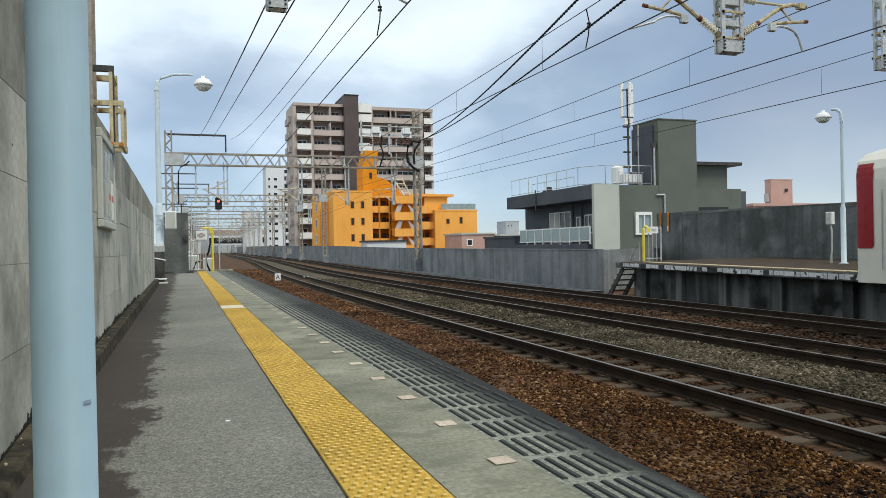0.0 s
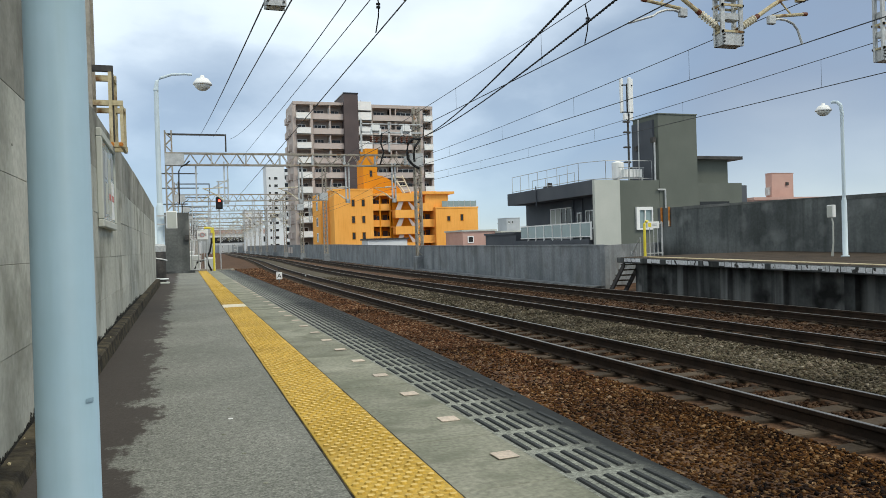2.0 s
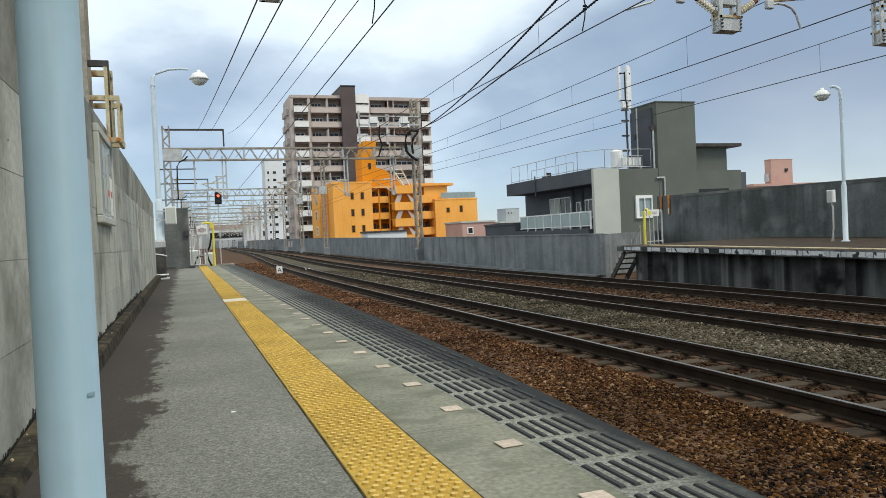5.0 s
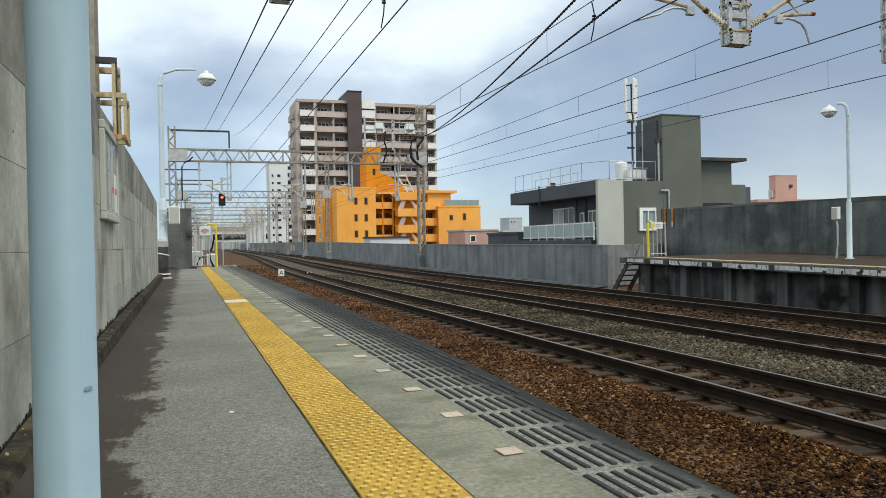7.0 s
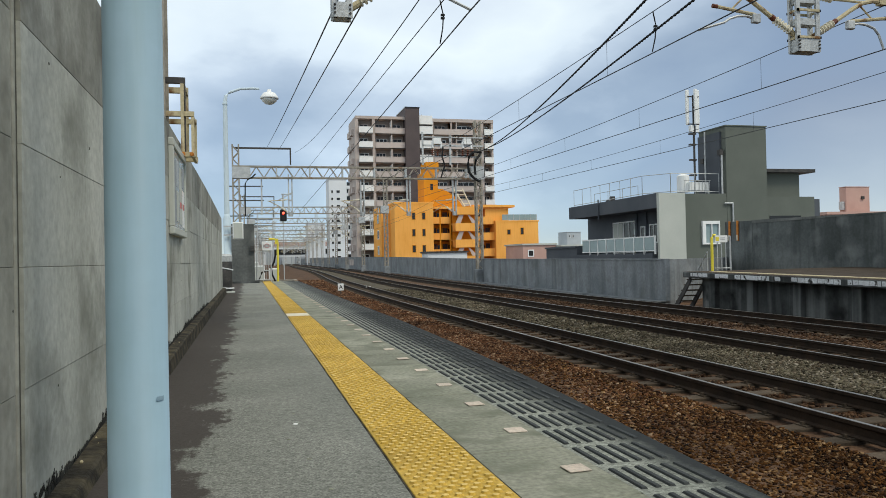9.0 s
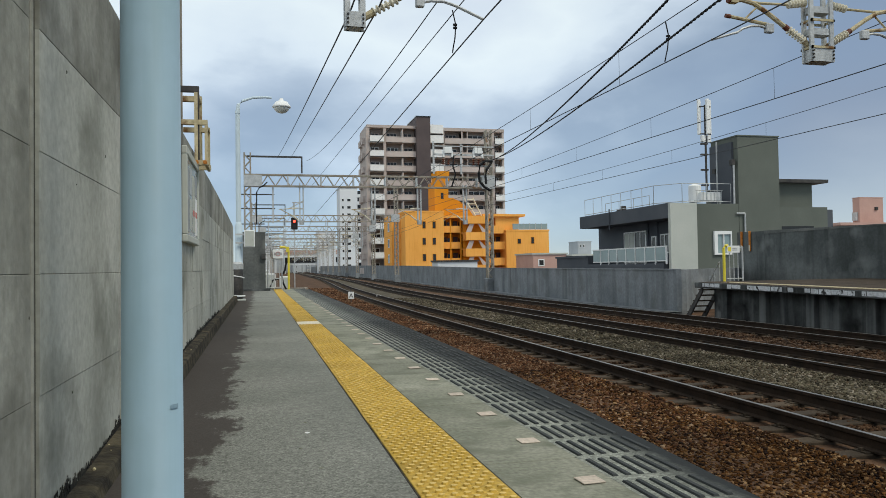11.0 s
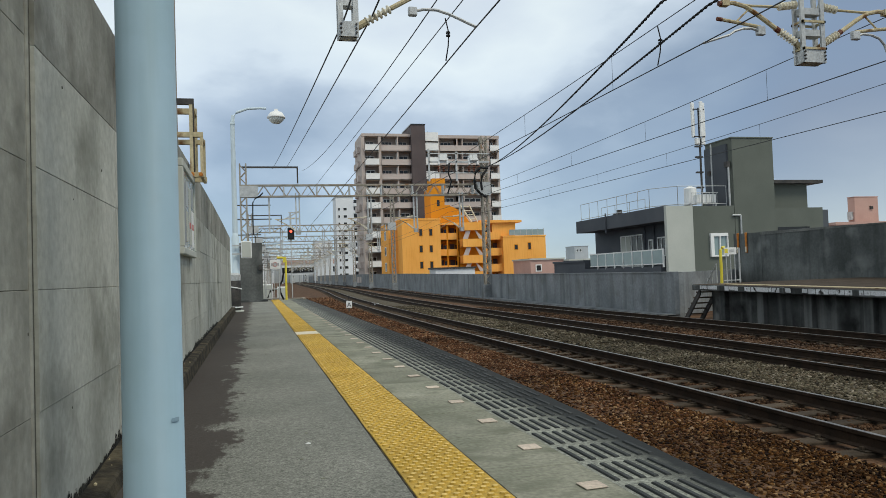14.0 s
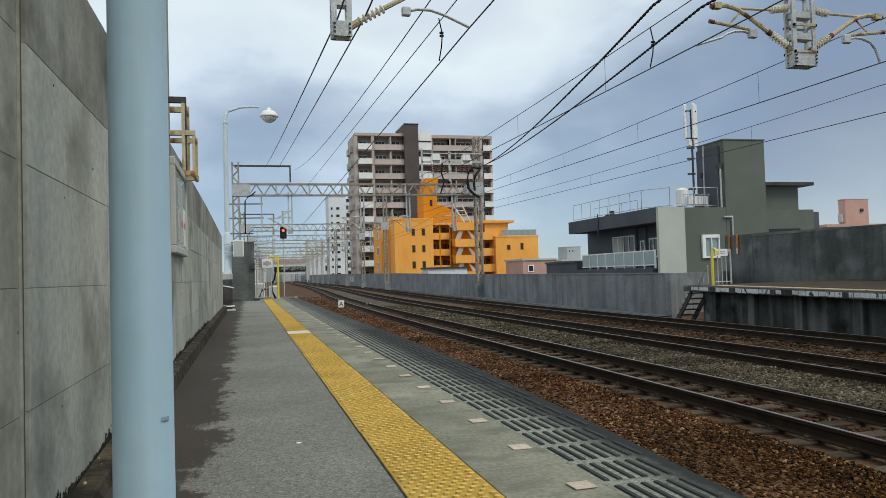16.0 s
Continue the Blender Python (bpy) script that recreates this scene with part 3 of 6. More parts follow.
rear = thing("wall_east", "tall dark streaked concrete wall behind the opposite platform", "wall", kind="structure")
yb = 31.4
east_top = lambda y: 2.385 - 0.0135 * (29.4 - y)
for ya, yc, m, lab in ((29.42, yb, M_REARWALL, "stained concrete end panel"), (20.4, 29.40, M_REARWALL, ""), (11.3, 20.36, M_REARWALL, ""), (2.2, 11.27, M_REARWALL, ""),
                       (-6.9, 2.17, M_REARWALL, ""), (-16.0, -6.93, M_REARWALL, ""), (-25.1, -16.03, M_REARWALL, "")):
    part("panel", wall_panel(ya, yc, -1.0, max(east_top(ya), 2.0), RWX + 0.28, RWX + 0.03, max(east_top(yc), 2.0) - max(east_top(ya), 2.0)), m, rear, lab)
for ya, yc in ((20.4, 29.40), (11.3, 20.36)):
    part("coping", wall_panel(ya, yc, east_top(ya), east_top(ya) + 0.02, RWX + 0.30, RWX + 0.01, 0.0135 * (yc - ya)), M_DARKWALL, rear)


# ---- tall apartment block ----
def grid_frame(bm, us, zs, holes, put, d0, d1):
    """One connected frame: a grid of cells with holes left out, between two depths."""
    nu, nz = len(us) - 1, len(zs) - 1
    vs = {}

    def v(i, j, k):
        if (i, j, k) not in vs:
            vs[i, j, k] = bm.verts.new(put(us[i], zs[j], d0 if k == 0 else d1))
        return vs[i, j, k]

    solid = lambda i, j: 0 <= i < nu and 0 <= j < nz and (i, j) not in holes
    for i in range(nu):
        for j in range(nz):
            if not solid(i, j):
                continue
            bm.faces.new((v(i, j, 0), v(i + 1, j, 0), v(i + 1, j + 1, 0), v(i, j + 1, 0)))
            bm.faces.new((v(i, j + 1, 1), v(i + 1, j + 1, 1), v(i + 1, j, 1), v(i, j, 1)))
            for di, dj, a, b in ((-1, 0, (i, j + 1), (i, j)), (1, 0, (i + 1, j), (i + 1, j + 1)), (0, -1, (i, j), (i + 1, j)), (0, 1, (i + 1, j + 1), (i, j + 1))):
                if not solid(i + di, j + dj):
                    bm.faces.new((v(*a, 0), v(*a, 1), v(*b, 1), v(*b, 0)))


def pane_grid(u0, u1, z0, z1, fw, mull):
    us = [u0, u0 + fw]
    for k in range(mull):
        c = u0 + (u1 - u0) * (k + 1) / (mull + 1)
        us += [c - fw / 2, c + fw / 2]
    us += [u1 - fw, u1]
    return us, [z0, z0 + fw, z1 - fw, z1], {(1 + 2 * k, 1) for k in range(mull + 1)}


def window(parent, x0, x1, y, z0, z1, frame_mat, fw=0.07, mull=1):
    """A framed window in a wall that faces the line; parts under its building."""
    bm = bmesh.new()
    grid_frame(bm, *pane_grid(x0, x1, z0, z1, fw, mull), lambda u, z, d: (u, d, z), y - 0.06, y + 0.02)
    w = part("window", bm, frame_mat, parent)
    part("pane", boxes((x0 + fw, x1 - fw, y - 0.01, y + 0.01, z0 + fw, z1 - fw)), M_WINDOW, w)
    return w


def tower():
    b = thing("apartment_tower", "tall beige and brown apartment block with white balconies", "apartment building")
    Y = 160.0
    part("wall", boxes((22.7, 53.4, Y + 1.7, Y + 10.6, -8.5, 31.2)), M_SHADE, b, "recessed facade with shade painted into its beige")
    part("roof", boxes((22.6, 33.4, Y - 0.1, Y + 10.8, 31.2, 31.8), (36.4, 53.5, Y - 0.1, Y + 10.8, 30.9, 31.6)), M_BEIGE, b)
    part("core", boxes((33.3, 36.4, Y - 0.9, Y + 9, -8.5, 33.6)), M_BROWN, b, "dark brown tiled core rising above the roof")
    part("coping", boxes((33.2, 36.5, Y - 1.0, Y + 9.1, 33.6, 33.85)), M_WINDOW, b)
    for x, w in ((22.7, 0.5), (26.2, 0.6), (30.3, 0.25), (39.4, 0.35), (43.6, 0.3), (44.9, 0.18), (49.8, 1.4), (53.0, 0.45)):
        part("pilaster", boxes((x, x + w, Y, Y + 1.7, -8.5, 31.2)), M_BEIGE, b)
    part("side_wall", boxes((22.5, 22.7, Y, Y + 10.6, -8.5, 31.4)), M_BEIGE, b)
    part("white_parapet", boxes((36.4, 39.4, Y - 0.6, Y + 0.6, 30.2, 32.1)), M_WHITE, b)
    rnd = random.Random(5)
    for k in range(12):
        zb = 28.15 - 3.13 * k
        part("floor_slab", boxes((22.8, 53.3, Y + 0.1, Y + 1.8, zb - 0.25, zb)), M_BEIGE, b)
        for x0, x1, m, dy, h in ((23.2, 26.2, M_WHITE, -0.7, 1.25), (26.8, 33.3, M_BEIGE2, -0.1, 1.2), (36.4, 39.4, M_WHITE, -0.6, 1.65),
                                 (39.8, 49.8, M_BEIGE2, -0.1, 1.2), (51.2, 53.3, M_WHITE, -0.7, 1.25)):
            part("balcony", boxes((x0, x1, Y + dy, Y + dy + 0.12, zb - 0.2, zb + h - 0.12), (x0, x1, Y + dy, Y + 1.7, zb - 0.2, zb - 0.05),
                                  (x0 - 0.03, x1 + 0.03, Y + dy - 0.03, Y + dy + 0.15, zb + h - 0.12, zb + h)), m, b)
        for x0, x1 in ((23.6, 25.7), (27.2, 29.7), (30.9, 33.0), (37.2, 38.9), (40.3, 43.2), (45.4, 49.3), (51.5, 52.8)):
            window(b, x0, x1 - rnd.uniform(0, 0.4), Y + 1.68, zb + 0.15, zb + 2.15, M_WHITE if rnd.random() < 0.6 else M_BEIGE2, 0.1, 1 + (x1 - x0 > 2.3))
        # hanging washing and partition screens
        for x in (30.25, 43.6):
            part("screen", boxes((x, x + 0.08, Y + 0.1, Y + 1.7, zb, zb + 2.6)), M_WHITE, b)
        if k < 10:
            for ya, yc in ((2.4, 4.4), (6, 8.8)):
                part("side_balcony", boxes((21.9, 22.5, Y + ya, Y + yc, zb - 0.2, zb + 1.1)), M_BEIGE2, b)
    part("roof_mast", boxes((37.0, 37.12, Y + 3, Y + 3.1, 31.6, 33.4), (37.8, 37.9, Y + 3, Y + 3.1, 31.6, 33.0)), M_GALV, b)


tower()


# ---- orange block ----
def slit_window(parent, x, y, z, w=0.5, h=1.12):
    bm = bmesh.new()
    grid_frame(bm, *pane_grid(x - 0.08, x + w + 0.08, z - 0.08, z + h + 0.08, 0.08, 0), lambda u, zz, d: (u, d, zz), y - 0.05, y + 0.05)
    wn = part("window", bm, M_ORANGE2, parent)
    part("pane", boxes((x, x + w, y - 0.015, y + 0.02, z, z + h), (x, x + w, y - 0.04, y, z + h * 0.5, z + h * 0.53)), M_WINDOW, wn)


def orange_block():
    b = thing("orange_building", "bright orange rendered apartment building with stepped roofs", "apartment building")
    Y = 125.0
    part("west_block", boxes((24.0, 30.7, Y, Y + 8, -8.5, 10.3), (23.9, 30.8, Y - 0.06, Y + 8, 10.3, 10.62), (22.5, 24.0, Y + 4.6, Y + 13, -8.5, 10.2)), M_ORANGE, b)
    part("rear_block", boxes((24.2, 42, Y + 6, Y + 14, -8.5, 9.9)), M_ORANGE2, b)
    for z in (7.65, 4.85, 2.1):
        for x in (27.0, 28.75):
            slit_window(b, x, Y, z)
        wn = part("window", boxes((22.43, 22.5, Y + 7, Y + 8.6, z - 0.3, z + 1.3)), M_WHITE, b)
        part("pane", boxes((22.4, 22.44, Y + 7.15, Y + 8.45, z - 0.15, z + 1.15)), M_WINDOW, wn)
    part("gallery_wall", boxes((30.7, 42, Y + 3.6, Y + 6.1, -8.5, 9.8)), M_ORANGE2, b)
    for i, z in enumerate((6.95, 4.15, 1.35, -1.4)):
        part("gallery", boxes((30.7, 34.0, Y + 1.3, Y + 1.5, z - 0.2, z + 1.15), (38.6, 42.0, Y + 0.9, Y + 1.1, z - 0.2, z + 1.15), (30.7, 42, Y + 1.3, Y + 3.7, z - 0.2, z)), M_ORANGE, b)
        for x in (31.2, 33.2, 39.3, 41.1):
            d = part("door", boxes((x, x + 0.85, Y + 3.5, Y + 3.6, z + 0.02, z + 2.1)), M_BROWN, b)
            part("pane", boxes((x + 1.0, x + 1.6, Y + 3.52, Y + 3.6, z + 0.9, z + 1.9)), M_WINDOW, d)
    part("gallery_roof", boxes((30.7, 42.0, Y + 0.9, Y + 4, 9.5, 9.85)), M_ORANGE, b)
    for x in (32.1, 33.9, 38.5):
        part("post", boxes((x, x + 0.22, Y + 1.25, Y + 1.5, -8.5, 9.6)), M_ORANGE2, b)
    # outer stair, with landings and slanting flights
    for z in (8.5, 5.65, 2.85, 0.05):
        part("landing", boxes((34.4, 38.6, Y - 0.7, Y - 0.5, z - 0.1, z + 1.25), (34.4, 38.6, Y - 0.6, Y + 1.4, z - 0.15, z + 0.02), (34.4, 34.6, Y - 0.6, Y + 1.4, z - 0.1, z + 1.25)), M_ORANGE, b)
        bm = bmesh.new()
        for xa, xb in ((34.5, 35.5), (38.4, 37.2)):
            vs = [bm.verts.new((x, yy, zz)) for yy in (Y - 0.4, Y - 0.25) for x, zz in ((xa, z - 1.65), (xa + (0.9 if xa < 36 else -0.9), z - 1.65), (xb + (0.5 if xa < 36 else -0.5), z - 0.1), (xb - 0.3, z - 0.1))]
            for q in ((0, 1, 2, 3), (4, 7, 6, 5), (0, 4, 5, 1), (1, 5, 6, 2), (2, 6, 7, 3), (3, 7, 4, 0)):
                bm.faces.new([vs[i] for i in q])
        part("flight", bm, M_BEIGE2, b, "pale slanting stair flight")
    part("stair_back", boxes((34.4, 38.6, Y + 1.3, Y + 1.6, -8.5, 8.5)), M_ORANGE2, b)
    # roof tower, machine room and slanting roof stair
    part("roof_tower", boxes((32.6, 33.6, Y + 4, Y + 9, 9.9, 13.2), (30.1, 32.6, Y + 3.9, Y + 9, 9.9, 16.2), (30.6, 32.9, Y + 4.3, Y + 8.5, 16.2, 18.0)), M_ORANGE2, b)
    slit_window(b, 31.2, Y + 3.9, 13.0, 0.5, 1.1)
    bm = bmesh.new()
    prof = [(32.6, 9.9), (37.3, 9.9), (36.6, 11.0), (35.4, 12.2), (34.2, 12.9), (32.6, 13.3)]
    va = [bm.verts.new((x, Y + 4.2, z)) for x, z in prof]
    vb = [bm.verts.new((x, Y + 7.0, z)) for x, z in prof]
    bm.faces.new(va); bm.faces.new(vb[::-1])
    for i in range(len(prof)):
        j = (i + 1) % len(prof)
        bm.faces.new((va[i], vb[i], vb[j], va[j]))
    part("curved_parapet", bm, M_ORANGE2, b)
    bm = bmesh.new()
    rod(bm, (34.6, Y + 1.6, 13.2), (36.8, Y + 1.6, 9.9), 0.16)
    rod(bm, (36.4, Y + 1.6, 13.0), (37.9, Y + 1.6, 9.9), 0.12)
    for k in range(4):
        rod(bm, (35.0 + 0.45 * k, Y + 1.6, 12.7 - 0.75 * k), (36.6 + 0.35 * k, Y + 1.6, 12.7 - 0.75 * k), 0.08)
    part("roof_ladder", bm, M_CREAM, b, "cream sloping roof stair")
    part("upper_block", boxes((40.3, 44.6, Y + 1, Y + 8, 7.2, 9.7), (39.6, 45.6, Y + 0.4, Y + 8, 9.7, 10.1), (38.5, 43.0, Y + 2.5, Y + 8, 9.9, 10.3)), M_ORANGE, b)
    part("east_block", boxes((41.9, 49.8, Y, Y + 10, -8.5, 7.1), (41.8, 49.9, Y - 0.06, Y + 10, 7.1, 7.35)), M_ORANGE, b)
    for x, w in ((44.0, 0.55), (46.5, 0.5)):
        for z in (4.9, 2.1):
            slit_window(b, x, Y, z, w, 1.1 if x > 45 else 0.8)
    for k in range(6):
        x = 43.2 + 1.08 * k
        p = part("roof_screen", boxes((x, x + 1.0, Y + 0.3, Y + 0.36, 7.4, 8.4)), M_FROST, b)
        part("screen_post", boxes((x + 1.0, x + 1.06, Y + 0.28, Y + 0.4, 7.35, 8.5)), M_GALV, p)


orange_block()


# ---- grey building with balcony ----
def grey_building():
    b = thing("grey_building", "dark grey rendered house with glazed balcony and lift tower", "building")
    part("wall", boxes((26.6, 37.0, 42.4, 56, -8.5, 4.4)), M_SLATE, b, "slate-blue rendered wall")
    part("front_wall", boxes((26.6, 29.62, 42.0, 42.4, -8.5, 4.72)), M_OLIVE, b)
    part("pale_panel", boxes((24.75, 26.6, 41.93, 42.2, -8.5, 4.75)), M_PALE, b, "pale grey end panel")
    part("roof_band", boxes((24.8, 26.8, 42.2, 55.6, 3.85, 4.78), (26.8, 29.5, 42.45, 55.6, 4.4, 4.65)), M_SLATE, b, "dark roof fascia")
    part("balcony_slab", boxes((24.6, 26.6, 42.6, 53.8, 0.5, 1.02)), M_SLATE, b)
    part("side_lower", boxes((24.6, 27, 53.8, 60.0, -8.5, 1.55), (24.5, 27.2, 53.9, 60.1, 1.55, 1.7)), M_SLATE, b)
    rail = part("balcony_rail", boxes((24.6, 24.68, 42.25, 52.9, 2.03, 2.11), (24.6, 24.68, 42.25, 52.9, 1.14, 1.2)), M_WHITE, b, "white balcony rail")
    for k in range(8):
        y = 42.3 + 1.325 * k
        part("panel", boxes((24.62, 24.65, y + 0.05, y + 1.275, 1.2, 2.03)), M_FROST, rail, "frosted glass panel")
        part("baluster", boxes((24.59, 24.69, y - 0.04, y + 0.04, 0.95, 2.12)), M_WHITE, rail)
    for y0, y1, z0, z1, n in ((48.3, 51.6, 1.05, 3.35, 3), (46.9, 47.5, 1.2, 2.9, 0), (45.2, 46.3, 1.7, 3.0, 1), (43.6, 44.7, 1.5, 3.1, 1)):
        bm = bmesh.new()
        grid_frame(bm, *pane_grid(y0, y1, z0, z1, 0.08, n), lambda u, z, d: (d, u, z), 26.53, 26.62)
        wn = part("window", bm, M_WHITE, b)
        part("pane", boxes((26.57, 26.6, y0 + 0.07, y1 - 0.07, z0 + 0.08, z1 - 0.08)), M_WINDOW, wn)
        if n == 3:
            part("curtain", boxes((26.555, 26.57, y1 - 1.5, y1 - 0.1, z0 + 0.1, z1 - 0.1)), M_PALE, wn, "pale drawn curtain")
    bm = bmesh.new()
    for y in (47.9, 46.6, 43.2):
        bm = bmesh.new()
        rod(bm, (26.5, y, 1.0), (26.5, y, 3.9), 0.05)
        part("drainpipe", bm, M_SLATE, b)
    bm = bmesh.new()
    rod(bm, (24.75, 50.3, 3.5), (24.75, 50.3, 5.0), 0.05)
    part("drainpipe", bm, M_SLATE, b)
    # lift tower
    part("lift_tower", boxes((29.65, 32.65, 42.0, 44.9, -8.5, 9.05), (29.6, 32.7, 41.95, 44.95, 9.05, 9.12)), M_OLIVE, b, "olive-grey lift tower")
    part("tower_side", boxes((29.5, 29.65, 42.45, 44.85, 4.6, 8.75)), M_SLATE, b, "slate-blue tower flank")
    bm = bmesh.new()
    rod(bm, (29.4, 42.1, 2.0), (29.4, 42.1, 7.2), 0.06)
    part("drainpipe", bm, M_GALV, b)
    bm = bmesh.new()
    rod(bm, (29.2, 43.6, 4.8), (29.2, 43.6, 8.9), 0.05)
    part("drainpipe", bm, M_GALV, b)
    bm = bmesh.new()
    rod(bm, (29.4, 41.9, 4.1), (30.0, 41.9, 4.1), 0.06); rod(bm, (30.0, 41.9, -2), (30.0, 41.9, 4.1), 0.06)
    part("drainpipe", bm, M_GALV, b)
    part("wall_lamp", boxes((29.3, 29.5, 44.0, 44.3, 6.9, 7.2)), M_DARKSTEEL, b)
    part("rain_head", boxes((29.25, 29.5, 42.05, 42.35, 7.2, 7.55)), M_DARKSTEEL, b)
    part("east_wing", boxes((32.65, 36.5, 42.3, 50, -8.5, 4.55), (32.65, 36.1, 43.2, 50, 4.55, 6.2)), M_OLIVE, b)
    part("east_roof", boxes((32.65, 36.9, 42.6, 50, 6.2, 6.42)), M_DARKSTEEL, b, "thin flat roof slab")
    part("vent_slot", boxes((33.0, 35.4, 42.27, 42.31, 3.05, 3.3)), M_WINDOW, b)
    # window in white frame
    bm = bmesh.new()
    grid_frame(bm, [27.75, 27.98, 28.38, 28.44, 28.92, 28.99], [1.5, 1.6, 2.78, 2.98], {(1, 1), (3, 1)}, lambda u, z, d: (u, d, z), 41.85, 42.02)
    wn = part("window", bm, M_WHITE, b, "white-framed window")
    part("pane", boxes((27.9, 28.95, 41.96, 41.99, 1.55, 2.85)), M_FROST, wn)
    # roof fence
    bm = bmesh.new()
    pts = [(24.9, 54.8), (24.9, 44.2), (26.0, 42.6), (29.5, 42.6)]
    for (xa, ya), (xb, yb_) in zip(pts, pts[1:]):
        ln = math.hypot(xb - xa, yb_ - ya)
        for z in (4.9, 6.05):
            rod(bm, (xa, ya, z), (xb, yb_, z), 0.022, seg=5)
        n = max(1, round(ln / 1.5))
        for k in range(n + 1):
            u = k / n
            rod(bm, (xa + (xb - xa) * u, ya + (yb_ - ya) * u, 4.6), (xa + (xb - xa) * u, ya + (yb_ - ya) * u, 6.05), 0.022, seg=5)
    for k in range(4):
        rod(bm, (25.6, 46.0 + 2.2 * k, 4.8), (25.6, 46.0 + 2.2 * k, 5.6), 0.02, seg=5)
    rod(bm, (25.6, 46.0, 5.6), (25.6, 52.6, 5.6), 0.02, seg=5)
    part("roof_fence", bm, M_GALV, b)
    part("hatch", boxes((25.4, 26.0, 49.6, 50.4, 4.75, 4.95), (25.5, 25.8, 49.7, 50.0, 4.95, 5.2)), M_DARKSTEEL, b)


grey_building()


def antenna():
    a = thing("cell_antenna", "slim rooftop mast with three white panel antennas", "antenna", at=(28.35, 43.5, 0))
    bm = bmesh.new()
    rod(bm, (0, 0, 4.75), (0, 0, 11.3), 0.07)
    for z in (6.0, 7.0, 8.0, 8.7):
        box(bm, -0.35, 0.12, -0.1, 0.1, z, z + 0.1)
    for z in (9.4, 11.2):
        rod(bm, (-0.4, 0, z), (0.4, 0, z), 0.04)
    part("mast", bm, M_DARKSTEEL, a)
    for x, dy in ((-0.38, 0.1), (0.02, -0.25), (0.38, 0.1)):
        part("panel_antenna", boxes((x - 0.11, x + 0.11, dy - 0.08, dy + 0.08, 9.35, 11.65), bev=0.03), M_WHITE, a)
    for x in (-0.2, 0.2):
        part("radio_unit", boxes((x - 0.13, x + 0.13, -0.15, 0.1, 8.85, 9.3), bev=0.02), M_WHITE, a)


antenna()


def roof_units():
    u = thing("rooftop_unit", "cream rooftop tank beside caged white equipment", "rooftop equipment", at=(27.6, 43.4, 4.6))
    bm = bmesh.new()
    lathe(bm, [(0.02, 0.35), (0.4, 0.35), (0.4, 1.4), (0.36, 1.45), (0.1, 1.55)], (0, 0.3, 0), 16)
    part("tank", bm, M_WHITE, u)
    part("stand", boxes((-0.5, 1.5, -0.5, 0.6, 0.0, 0.12), (-0.5, -0.4, -0.5, -0.4, 0, 0.4), (1.3, 1.4, -0.5, -0.4, 0, 0.4)), M_GALV, u)
    for k in range(4):
        part("cabinet", boxes((0.0 + 0.36 * k, 0.32 + 0.36 * k, -0.45, -0.05, 0.4, 0.95), bev=0.02), M_WHITE, u)
    bm = bmesh.new()
    for k in range(8):
        rod(bm, (-0.4 + 0.26 * k, -0.5, 0.3), (-0.4 + 0.26 * k, -0.5, 1.05), 0.015, seg=5)
    for z in (0.32, 1.05):
        rod(bm, (-0.45, -0.5, z), (1.5, -0.5, z), 0.02, seg=5)
    part("cage", bm, M_GALV, u)


roof_units()


# ---- smaller and farther buildings ----
def block(name, label, cat, dims, mat_, windows=(), roof=None):
    b = thing(name, label, cat)
    x0, x1, y0, y1, z1 = dims
    part("wall", boxes((x0, x1, y0, y1, -8.5, z1)), mat_, b)
    part("roof", boxes((x0 - 0.2, x1 + 0.2, y0 - 0.2, y1 + 0.2, z1, z1 + 0.25)), roof or mat_, b)
    for xa, xb, za, zb in windows:
        wn = part("window", boxes((xa, xb, y0 - 0.08, y0 + 0.02, za, zb)), M_WHITE, b)
        part("pane", boxes((xa + 0.15, xb - 0.15, y0 - 0.1, y0 - 0.06, za + 0.15, zb - 0.15)), M_WINDOW, wn)
    return b


wins = [(39.3, 41.3, z, z + 1.6) for z in [1.5 + 2.9 * k for k in range(10)]] + [(34.1, 35.7, z, z + 1.3) for z in [1.5 + 2.9 * k for k in range(10)]]
wins += [(32.0, 33.0, z, z + 1.3) for z in [1.5 + 2.9 * k for k in range(10)]]
wb = block("white_apartment_block", "distant white apartment block with dark windows", "apartment building", (31.3, 38.3, 300, 312, 33.0), M_FARWHITE, wins[10:])
part("stair_wing", boxes((38.3, 42.3, 302, 312, -8.5, 31.0)), M_FARGREY, wb)
for k in range(11):
    part("balcony", boxes((38.4, 40.1, 300.5, 302, 0.5 + 2.9 * k, 1.7 + 2.9 * k), (40.3, 42.2, 300.5, 302, 0.9 + 2.9 * k, 2.1 + 2.9 * k)), M_FARWHITE, wb)
    part("pane", boxes((38.6, 42.1, 301.9, 302, 1.7 + 2.9 * k, 3.2 + 2.9 * k)), M_WINDOW, wb)
block("pink_house", "low pinkish rendered house beyond the parapet", "house", (41.2, 46.7, 110, 118, 2.7), M_PINK, [(42.0, 43.0, 0.9, 2.0)], M_PALE)
block("low_shed", "low white shed behind the parapet", "shed", (25.6, 31.6, 108, 112, 1.75), M_FARWHITE, (), M_DARKSTEEL)
block("grey_house", "low slate-grey house beyond the parapet", "house", (46.9, 51.0, 108, 118, 2.4), M_SLATE, (), M_PALE)
block("pink_rooftop_house", "pink rendered house with flat roof", "house", (53.2, 84.0, 60, 72, 4.35), M_PINK, (), M_PINK)
pk = thing("pink_roof_hut", "pink square roof hut with small vent", "roof hut")
